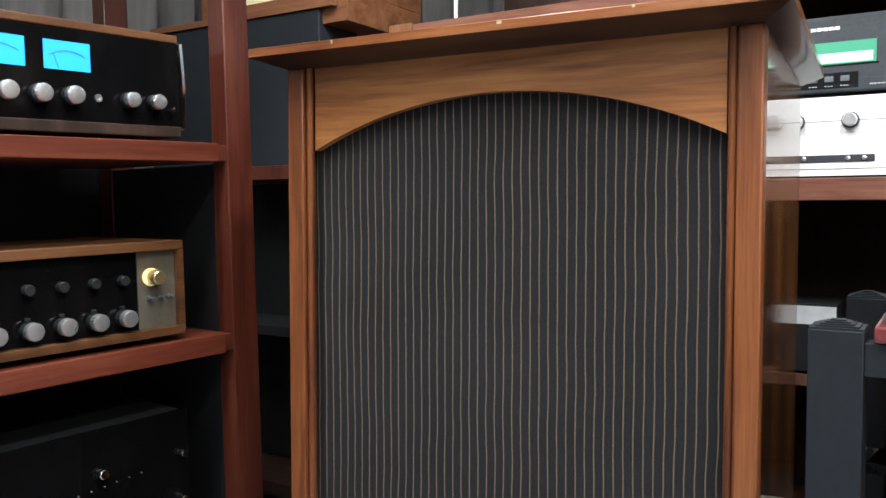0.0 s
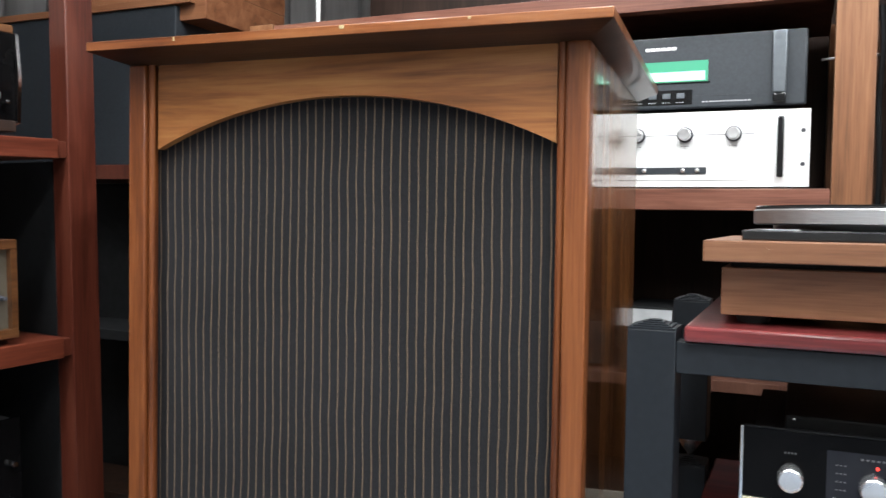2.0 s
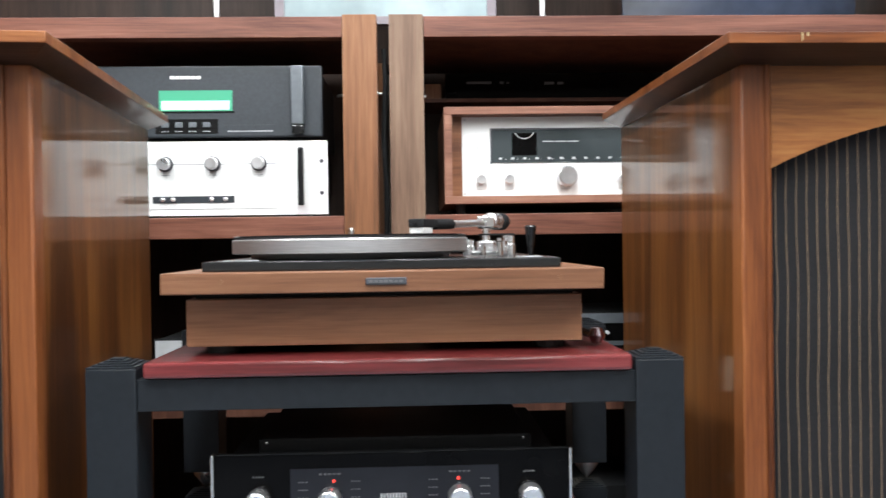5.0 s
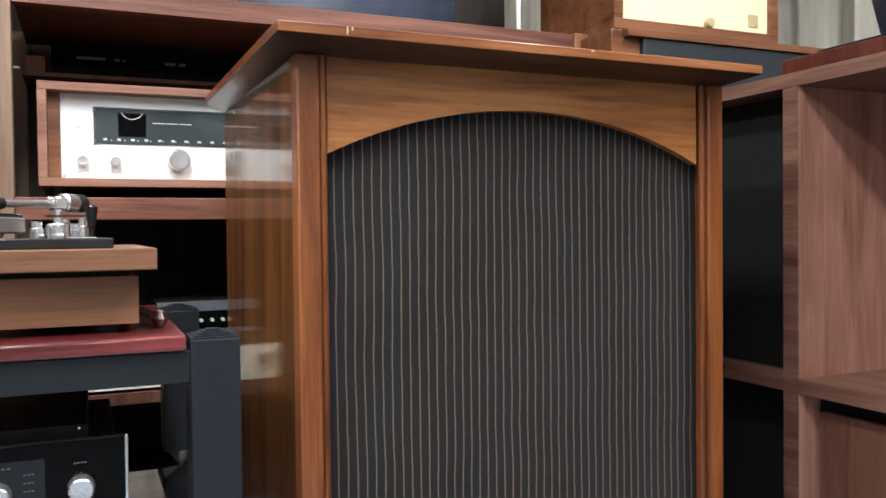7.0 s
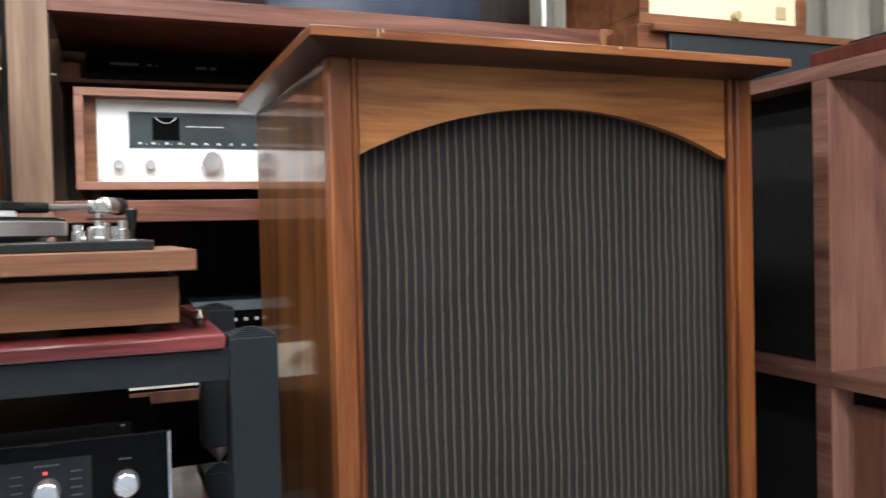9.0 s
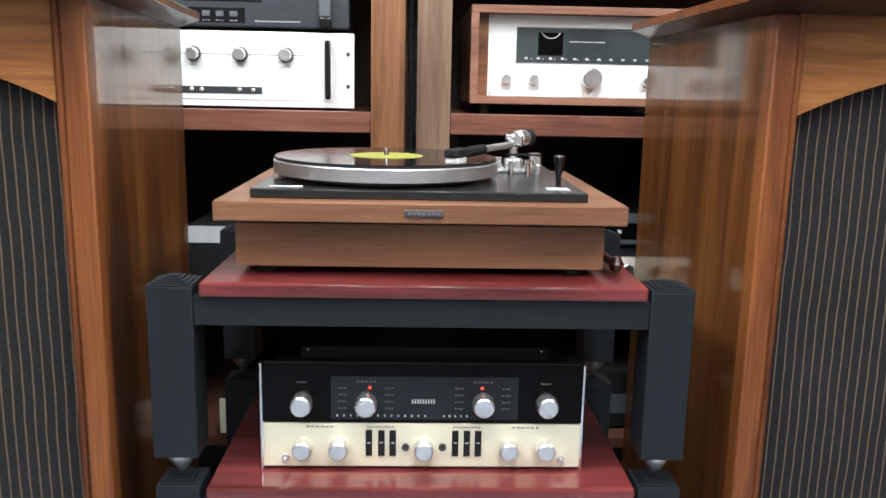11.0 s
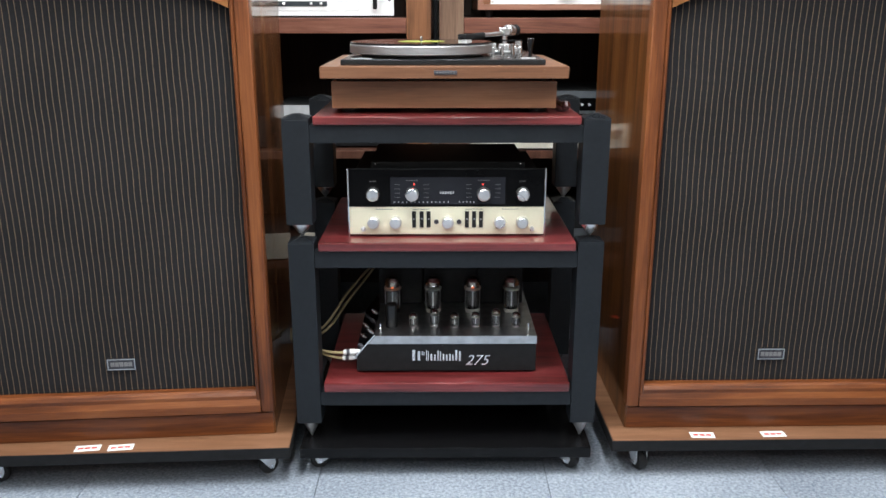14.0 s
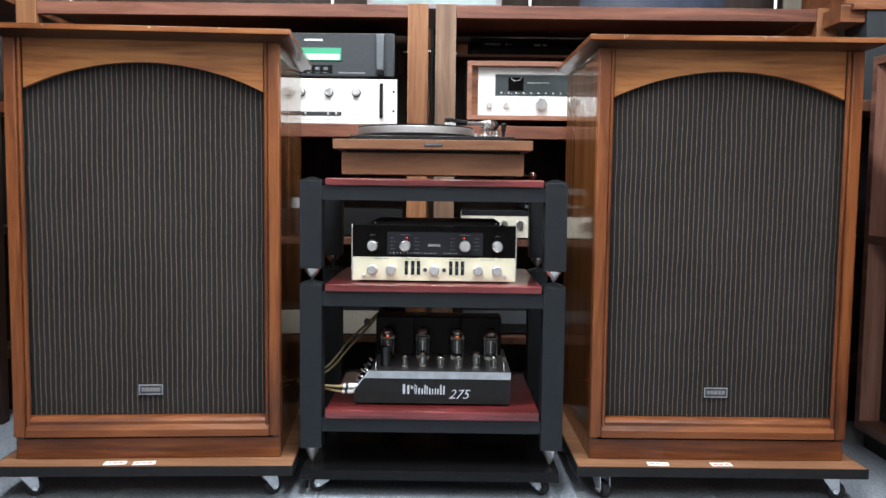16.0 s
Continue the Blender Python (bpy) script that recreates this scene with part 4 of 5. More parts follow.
# ---- shelving along the back wall ----
def back_shelving(name, posts, x0, x1, mats, label):
    b = ((x0 + x1) / 2, 0.92, 0)
    sh = thing(name, label, "shelving", b, group="back shelving")
    for (pa, pb), mt in zip(posts, mats):
        part("post", B(pa, pb, 0.688, 0.728, 0, 1.352, bev=0.0015), mt, sh, "", b)
        part("post", B(pa, pb, 1.12, 1.16, 0, 1.352, bev=0.0015), mt, sh, "", b)
    # boards darker than the rails: shade of undersides and recess is in their colour
    for z0, z1 in ((0.556, 0.594), (0.222, 0.262)):
        part("low_board", B(x0, x1, 0.75, 1.118, z1 - 0.024, z1 - 0.001, bev=0.001), M_inner, sh, "lower board, brown darkened for shade", b)
    for z0, z1 in ((1.309, 1.349), (0.925, 0.966)):
        part("shelf_rail", B(x0, x1, 0.692, 0.722, z0, z1, bev=0.0015), M_shelf, sh, "", b)
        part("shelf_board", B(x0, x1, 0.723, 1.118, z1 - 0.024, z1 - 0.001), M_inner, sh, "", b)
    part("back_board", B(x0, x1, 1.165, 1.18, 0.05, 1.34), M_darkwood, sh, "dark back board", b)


back_shelving("shelving_unit", ((-1.355, -1.29), (-0.0915, -0.0255)), -1.2895, -0.092, (M_post, M_post), "reddish walnut open shelving holding audio gear")
back_shelving("shelving_unit", ((-0.002, 0.064), (1.22, 1.285)), 0.0645, 1.2195, (M_post2, M_post), "grey-brown walnut open shelving holding audio gear")


def silver_power_amp():
    b = (-0.37, 0.9, 0.966)
    a = thing("power_amplifier", "silver rack amplifier with black handles and knobs", "amplifier", b)
    X0, X1, Y = -0.612, -0.1275, 0.738
    part("body", B(X0 + 0.03, X1 - 0.03, Y + 0.006, 1.08, 0.974, 1.112), M_matte, a, "", b)
    part("face", B(X0, X1, Y, Y + 0.006, 0.971, 1.117, bev=0.0008), M_silver, a, "brushed silver faceplate", b)
    for x in (X0 + 0.05, X1 - 0.05):
        for y in (0.78, 1.04):
            part("foot", B(x - 0.012, x + 0.012, y - 0.012, y + 0.012, 0.9662, 0.974), M_rubber, a, "", b)
    for x in (-0.184 + 0.006, -0.562):
        h = part("handle", B(x - 0.006, x + 0.006, Y - 0.024, Y - 0.014, 0.988, 1.102, bev=0.003), M_black, a, "black handle", b)
        for z in (0.995, 1.095):
            part("stud", lathe(bmesh.new(), [(0.005, 0), (0.005, 0.02)], Matrix.Translation((x, Y, z)) @ FWD, 12), M_black, h)
    for x in (-0.444, -0.352, -0.262):
        sk = knob(x, Y, 1.0725, 0.0150, 0.008, a, b, M_ink, name="knob_skirt")
        knob(x, Y - 0.008, 1.0725, 0.0122, 0.014, sk, None)
        part("legend", tick_bars(x - 0.008, x + 0.008, 1.050, Y, 4, 0.0012), M_ink, a, "", b)
    part("groove", B(-0.50, -0.225, Y - 0.0006, Y - 0.0001, 1.0718, 1.0728), M_ink, a, "", b)
    part("groove", B(-0.50, -0.225, Y - 0.0006, Y - 0.0001, 0.9835, 0.9843), M_ink, a, "", b)
    part("groove", B(-0.2255, -0.2247, Y - 0.0006, Y - 0.0001, 0.9835, 1.0728), M_zinc, a, "", b)
    part("switch_slot", B(-0.470, -0.311, Y - 0.001, Y - 0.0001, 0.996, 1.0095), M_amp2, a, "dark switch slot", b)
    for x in (-0.45, -0.43, -0.355, -0.328):
        part("toggle", lathe(bmesh.new(), [(0.004, 0), (0.004, 0.003), (0.002, 0.004), (0.0025, 0.012), (0, 0.012)], Matrix.Translation((x, Y - 0.001, 1.003)) @ FWD, 10), M_alu, a, "", b)
    for z in (1.0135, 1.0765):
        part("screw_hole", lathe(bmesh.new(), [(0.0042, 0), (0.0042, 0.0008), (0, 0.0008)], Matrix.Translation((-0.1395, Y, z)) @ FWD, 14), M_ink, a, "", b)
    part("legend", tick_bars(-0.285, -0.245, 1.008, Y, 6, 0.0012), M_zinc, a, "", b)
    part("legend", tick_bars(-0.285, -0.245, 1.003, Y, 5, 0.0012), M_zinc, a, "", b)


def black_disc_player():
    b = (-0.37, 0.9, 1.1172)
    a = thing("disc_player", "charcoal component with green display and grey handle", "disc player", b)
    X0, X1, Y = -0.61, -0.136, 0.738
    part("body", B(X0 + 0.01, X1 - 0.008, Y + 0.01, 1.06, 1.124, 1.262), M_matte, a, "", b)
    part("face", B(X0, X1, Y, Y + 0.012, 1.1245, 1.266, bev=0.004), M_amp2, a, "charcoal faceplate", b)
    for x in (X0 + 0.05, X1 - 0.05):
        part("foot", B(x - 0.012, x + 0.012, 0.78, 0.80, 1.1173, 1.1243), M_rubber, a, "", b)
        part("foot", B(x - 0.012, x + 0.012, 1.02, 1.04, 1.1173, 1.1243), M_rubber, a, "", b)
    part("handle", B(-0.196, -0.171, Y - 0.020, Y - 0.0005, 1.146, 1.262, bev=0.003), M_handle, a, "grey bar handle", b)
    part("handle_foot", B(-0.194, -0.171, Y - 0.018, Y - 0.0005, 1.129, 1.1455, bev=0.002), M_black, a, "", b)
    dp = part("display", B(-0.455, -0.3125, Y - 0.0012, Y - 0.0002, 1.1765, 1.217), M_green, a, "green lit display", b)
    part("display_bar", B(-0.450, -0.318, Y - 0.0020, Y - 0.0013, 1.179, 1.1965), M_mint, dp)
    part("display_rim", B(-0.459, -0.3085, Y - 0.0009, Y - 0.0001, 1.173, 1.1762), M_black, a, "", b)
    rc = part("button_recess", B(-0.462, -0.341, Y - 0.0008, Y - 0.0001, 1.1325, 1.161), M_black, a, "", b)
    for i in range(4):
        x = -0.451 + i * 0.0268
        bt = part("button", B(x, x + 0.015, Y - 0.003, Y - 0.0009, 1.1445, 1.1545, bev=0.0008), M_handle, a, "", b)
        part("legend", tick_bars(x, x + 0.016, 1.136, Y - 0.0009, 3, 0.0014), M_pale_ink, a, "", b)
    part("legend", tick_bars(-0.433, -0.372, 1.2395, Y, 6, 0.006, 0.85), M_white, a, "white maker's mark", b)
    part("legend", tick_bars(-0.322, -0.232, 1.1355, Y, 14, 0.0022, 0.7), M_pale_ink, a, "", b)
    part("seam", B(-0.34, -0.225, Y - 0.0005, Y - 0.0001, 1.1485, 1.1492), M_ink, a, "", b)


def tuner():
    b = (0.345, 0.9, 0.9662)
    t = thing("tuner", "silver-faced tuner in a walnut case with dial window", "tuner", b)
    X0, X1, Z0, Z1, Y = 0.1025, 0.586, 0.9865, 1.1755, 0.702
    part("case_top", B(X0, X1, Y, 1.06, Z1 - 0.015, Z1, bev=0.001), M_case2, t, "", b)
    part("case_bottom", B(X0, X1, Y, 1.06, Z0, Z0 + 0.015, bev=0.001), M_case2, t, "", b)
    part("case_side", B(X0, X0 + 0.015, Y + 0.0005, 1.06, Z0 + 0.0152, Z1 - 0.0152), M_case2, t, "", b)
    part("case_side", B(X1 - 0.015, X1, Y + 0.0005, 1.06, Z0 + 0.0152, Z1 - 0.0152), M_case2, t, "", b)
    F = 0.736
    part("face", B(X0 + 0.0365, X1 - 0.0365, F, F + 0.004, Z0 + 0.0155, Z1 - 0.0155), M_silver, t, "silver faceplate", b)
    for xa, xb in ((X0 + 0.0155, X0 + 0.036), (X1 - 0.036, X1 - 0.0155)):
        part("inner_strip", B(xa, xb, F - 0.006, F + 0.01, Z0 + 0.0155, Z1 - 0.0155), M_case, t, "dark walnut strip beside the faceplate", b)
    w = part("dial_window", B(0.198, 0.492, F - 0.003, F - 0.0002, 1.069, 1.134, bev=0.001), M_dialglass, t, "dark glass dial window", b)
    rim = box(bmesh.new(), 0.195, 0.495, F - 0.0042, F - 0.0002, 1.1342, 1.137)
    box(rim, 0.195, 0.1978, F - 0.0042, F - 0.0002, 1.067, 1.134)
    part("dial_rim", rim, M_ink, t, "", b)
    part("dial_scale", tick_bars(0.212, 0.48, 1.075, F - 0.0031, 11, 0.004, 0.25), M_pale_ink, w)
    part("dial_scale", tick_bars(0.225, 0.48, 1.0745, F - 0.0031, 11, 0.002, 0.08), M_pale_ink, w)
    part("dial_script", tick_bars(0.30, 0.374, 1.1095, F - 0.0031, 3, 0.0016, 0.9), M_pale_ink, w)
    eye = part("tuning_eye", B(0.238, 0.288, F - 0.0036, F - 0.0031, 1.083, 1.127), M_bglass, w, "black tuning meter")
    part("meter_arc", sweep(bmesh.new(), [(0.263 + 0.021 * math.cos(math.pi * (1.15 + 0.07 * i)), F - 0.0040, 1.137 + 0.021 * math.sin(math.pi * (1.15 + 0.07 * i))) for i in range(11)], 0.0006, 6), M_white, eye)
    for x, r in ((0.176, 0.0098), (0.232, 0.0098), (0.3465, 0.0205), (0.46, 0.0098), (0.515, 0.0098)):
        knob(x, F, 1.0355 if r < 0.015 else 1.0405, r, 0.018 if r < 0.015 else 0.026, t, b)
        part("legend", tick_bars(x - 0.01, x + 0.01, 1.0155, F, 5, 0.0016), M_zinc, t, "", b)
    part("lamp", lathe(bmesh.new(), [(0.003, 0), (0.003, 0.003), (0, 0.003)], Matrix.Translation((0.170, F, 1.101)) @ FWD, 12), M_alu, t, "", b)
    for x in (X0 + 0.042, X1 - 0.042):
        for z in (Z0 + 0.021, Z1 - 0.021):
            part("screw", lathe(bmesh.new(), [(0.0028, 0), (0.0028, 0.0012), (0, 0.0015)], Matrix.Translation((x, F, z)) @ FWD, 10), M_zinc, t, "", b)
    for x in (0.135, 0.55):
        for y in (0.74, 1.02):
            part("foot", lathe(bmesh.new(), [(0.009, 0.9663), (0.011, 0.9866)], Matrix.Translation((x, y, 0)), 14), M_rubber, t, "", b)


silver_power_amp()
black_disc_player()
tuner()


# ---- gear standing deeper on the back shelves ----
def small_component(name, label, category, x0, x1, y0, y1, z0, z1, face, stripes=(), knobs=(), r=0.011):
    b = ((x0 + x1) / 2, (y0 + y1) / 2, z0)
    a = thing(name, label, category, b)
    part("body", B(x0 + 0.004, x1 - 0.004, y0 + 0.005, y1, z0 + 0.006, z1 - 0.003), M_matte, a, "", b)
    part("face", B(x0, x1, y0, y0 + 0.005, z0 + 0.005, z1, bev=0.0008), face, a, "", b)
    for x in (x0 + 0.03, x1 - 0.03):
        for y in (y0 + 0.04, y1 - 0.04):
            part("foot", B(x - 0.01, x + 0.01, y - 0.01, y + 0.01, z0, z0 + 0.0058), M_rubber, a, "", b)
    for za, zb, mt in stripes:
        part("stripe", B(x0 + 0.002, x1 - 0.002, y0 - 0.001, y0 - 0.0001, za, zb), mt, a, "", b)
    for x, z, mt in knobs:
        knob(x, y0 - 0.001, z, r, 0.014, a, b, mt)
    return a


small_component("amplifier", "cream-faced amplifier with dark knobs on the back shelf", "amplifier", 0.088, 0.50, 0.752, 1.05, 0.5942, 0.690, M_cream,
                [(0.672, 0.690, M_greyglass)], [(0.18, 0.646, M_zinc), (0.233, 0.646, M_zinc), (0.285, 0.646, M_zinc), (0.40, 0.646, M_zinc), (0.45, 0.646, M_zinc)], 0.012)
small_component("tuner", "black tuner with pale top stripe and small buttons", "tuner", 0.30, 0.66, 0.745, 1.05, 0.6903, 0.766, M_bglass,
                [(0.745, 0.765, M_handle), (0.700, 0.709, M_handle)], [(0.362, 0.727, M_pale_ink), (0.384, 0.727, M_pale_ink), (0.405, 0.727, M_pale_ink), (0.426, 0.727, M_pale_ink)], 0.0035)
small_component("power_supply", "dark box with a silver front strip", "audio box", -0.475, -0.368, 0.748, 0.98, 0.5942, 0.729, M_matte, [(0.690, 0.725, M_pale_ink)])
small_component("amplifier", "dark amplifier lying in the shadow of the back shelf", "amplifier", -0.34, -0.11, 0.80, 1.05, 0.5942, 0.69, M_matte)
small_component("amplifier", "cream metal amplifier with one dark knob", "amplifier", -0.42, -0.186, 0.75, 1.02, 0.2622, 0.346, M_cream, [], [(-0.223, 0.310, M_ink)], 0.011)
small_component("amplifier", "dark amplifier on the lowest back shelf", "amplifier", 0.10, 0.52, 0.80, 1.05, 0.2622, 0.40, M_matte, [(0.30, 0.345, M_handle)])
single("upper_board", B(0.0648, 1.2192, 0.95, 1.118, 1.2262, 1.235, bev=0.001), M_inner, "thin dark brown upper board in the shelving", "shelf")
rc = small_component("receiver", "low black receiver with small pale labels on the upper board", "receiver", 0.118, 0.62, 0.985, 1.112, 1.2352, 1.298, M_bglass)
for xa, xb, za, zb in ((0.167, 0.224, 1.2735, 1.279), (0.243, 0.252, 1.2735, 1.279), (0.259, 0.264, 1.2735, 1.278), (0.346, 0.368, 1.2715, 1.2775), (0.376, 0.390, 1.2715, 1.2775)):
    lb = part("label_plate", B(xa, xb, 0.9838, 0.9848, za, zb), M_dim_ink, rc, "pale grey label", (0.369, 1.0485, 1.2352))
single("wooden_block", B(0.0705, 0.107, 0.952, 0.985, 1.2352, 1.268, bev=0.001), M_post, "small light brown wooden block on the upper board", "block")

# ---- on top of the back shelving ----
pf = thing("framed_print", "pale blue-grey print in a mauve-grey frame", "picture", (-0.01, 0.76, 1.3492))
pb_ = (-0.01, 0.76, 1.3492)
fr = box(bmesh.new(), -0.229, 0.212, 0.752, 0.772, 1.3493, 1.366, bev=0.002)
box(fr, -0.229, -0.211, 0.752, 0.772, 1.366, 1.76)
box(fr, 0.194, 0.212, 0.752, 0.772, 1.366, 1.76)
box(fr, -0.229, 0.212, 0.752, 0.772, 1.76, 1.776)
part("frame", fr, M_mauve, pf, "", pb_)
part("print", B(-0.211, 0.194, 0.757, 0.766, 1.366, 1.76), M_pale, pf, "", pb_)
single("record_sleeve", B(0.466, 0.944, 0.745, 0.752, 1.3492, 1.82, bev=0.001), M_navy2, "glossy navy record sleeve standing upright", "record sleeve")
for x in (-1.204, -0.343, 0.305, 1.108):
    b0 = (x, 0.75, 1.3492)
    ps = thing("stand_leg", "slim white tapered metal stand leg", "stand", b0, group="white stand legs")
    part("foot", lathe(bmesh.new(), [(0.0085, 0), (0.0085, 0.003), (0.004, 0.004)], None, 16), M_zinc, ps)
    part("leg", lathe(bmesh.new(), [(0.0045, 0.003), (0.011, 0.36), (0.011, 0.44), (0, 0.44)], None, 20), M_white, ps)
# plain backdrop added to fill the dark space above the shelving
single("backdrop_panel", B(-1.3, 1.3, 1.18, 1.30, 1.36, 2.2, bev=0.002), M_darkwood, "dark brown backdrop board added above the shelving", "wall", kind="structure")
cable("cable", [(-0.014, 0.76, 1.30), (-0.012, 0.74, 1.22), (-0.016, 0.745, 1.12), (-0.012, 0.74, 1.0), (-0.015, 0.75, 0.80)], 0.005, M_matte, "black cable hanging in the gap between the shelves")
cable("cable", [(-0.11, 0.80, 1.215), (-0.10, 0.78, 1.213), (-0.02, 0.77, 1.214), (0.07, 0.79, 1.211)], 0.0025, M_zinc, "thin grey cable running between the shelf posts")
ps = thing("indicator_box", "small dark box with a red lamp behind the rack", "box", (0.318, 0.46, 0.2136))
part("body", B(-0.02, 0.02, 0, 0.03, -0.042, -0.010, bev=0.002), M_amp2, ps)
part("stem", B(-0.006, 0.006, 0.008, 0.02, -0.2136, -0.0422), M_matte, ps)
part("lamp", lathe(bmesh.new(), [(0.003, 0), (0.003, 0.003), (0, 0.004)], Matrix.Translation((0.012, 0, -0.026)) @ FWD), M_led, ps)


# ---- corner cabinets ----
def corner(side, x_in, x_out, y0, z_top, z_low):
    """A navy cloth-fronted cabinet with a wooden lid on a low corner shelf, and a cream-fronted wooden set on it."""
    s = side
    xa, xb = sorted((s * x_in, s * x_out))
    b = ((xa + xb) / 2, y0 + 0.25, 0)
    cs = thing("corner_shelf", "dark reddish corner shelf carrying a cabinet", "shelf", b, group="corner shelves")
    ea, eb = sorted((s * (x_in - 0.03), s * (x_out + 0.25)))
    part("board", B(ea, eb, y0 - 0.02, y0 + 0.16, z_low, z_low + 0.034, bev=0.002), M_inner if s > 0 else M_maho, cs, "", b)
    # middle board and back blacked: the gap's darkness is put into their colour
    part("board", B(ea, eb, y0 - 0.01, y0 + 0.16, 0.60, 0.625, bev=0.002), M_matte, cs, "", b)
    part("board", B(ea, eb, y0 - 0.01, y0 + 0.16, 0.20, 0.235, bev=0.002), M_darkwood, cs, "", b)
    for x in (ea, (ea + eb) / 2, eb - 0.035):
        part("post", B(x, x + 0.035, y0 - 0.012, y0 + 0.03, 0, z_low - 0.0002, bev=0.001), M_darkwood, cs, "", b)
    part("back_board", B(ea, eb, y0 + 0.161, y0 + 0.175, 0, z_low - 0.002), M_matte, cs, "", b)
    bc = ((xa + xb) / 2, y0 + 0.08, z_low + 0.034)
    cab = thing("cabinet", "navy cloth-fronted cabinet with walnut lid", "cabinet", bc, group="corner cabinets")
    ia, ib = sorted((s * (x_in + 0.075), s * x_out))
    part("body", B(ia, ib, y0 + 0.004, y0 + 0.15, z_low + 0.0345, z_top - 0.018, bev=0.003), M_navy, cab, "navy-black cloth front", bc)
    part("lid", B(xa, xb, y0 + 0.018, y0 + 0.60, z_top - 0.052, z_top, bev=0.002), M_case, cab, "walnut lid", bc)
    part("lid_lip", B(min(s * (x_in + 0.03), s * x_out), max(s * (x_in + 0.03), s * x_out), y0 - 0.002, y0 + 0.0175, z_top - 0.0175, z_top - 0.001, bev=0.001), M_case, cab, "", bc)
    kx = s * (x_in + 0.14)
    part("knob", B(kx - 0.009, kx + 0.009, y0 - 0.004, y0 + 0.004, 1.095, 1.111, bev=0.002), M_amp2, cab, "", bc)
    # wooden set with a cream front
    ra, rb = sorted((s * (x_in + 0.02), s * (x_in + 0.50)))
    br = ((ra + rb) / 2, y0 + 0.2, z_top)
    rs = thing("table_radio", "walnut table radio with cream cloth front", "radio", br, group="cream-fronted sets")
    yz = y0 + 0.035
    part("case_bottom", B(ra, rb, yz, yz + 0.32, z_top + 0.006, z_top + 0.030, bev=0.002), M_case, rs, "", br)
    part("case_side", B(ra, ra + 0.024, yz + 0.0005, yz + 0.32, z_top + 0.0302, z_top + 0.30), M_case, rs, "", br)
    part("case_side", B(rb - 0.024, rb, yz + 0.0005, yz + 0.32, z_top + 0.0302, z_top + 0.30), M_case, rs, "", br)
    part("case_top", B(ra, rb, yz, yz + 0.32, z_top + 0.3002, z_top + 0.324, bev=0.002), M_case, rs, "", br)
    part("front", B(ra + 0.0242, rb - 0.0242, yz + 0.012, yz + 0.02, z_top + 0.0302, z_top + 0.30), M_creamcloth, rs, "cream cloth front", br)
    part("back", B(ra + 0.0242, rb - 0.0242, yz + 0.30, yz + 0.31, z_top + 0.0302, z_top + 0.30), M_matte, rs, "", br)
    kx = (ra + rb) / 2 + 0.03
    part("knob", lathe(bmesh.new(), [(0.010, 0), (0.013, 0.006), (0.010, 0.016), (0, 0.017)], Matrix.Translation((kx, yz + 0.012, z_top + 0.042)) @ FWD, 18), M_tan, rs, "", br)
    part("tag", B(rb - 0.085, rb - 0.055, yz + 0.010, yz + 0.0118, z_top + 0.045, z_top + 0.075), M_tan, rs, "", br)
    for x in (ra + 0.04, rb - 0.04):
        for y in (yz + 0.04, yz + 0.28):
            part("foot", lathe(bmesh.new(), [(0.010, z_top + 0.0002), (0.012, z_top + 0.0062)], Matrix.Translation((x, y, 0)), 12), M_rubber, rs, "", br)


corner(1, 1.238, 1.95, 0.55, 1.337, 1.012)
corner(-1, 1.385, 2.05, 0.55, 1.398, 0.982)


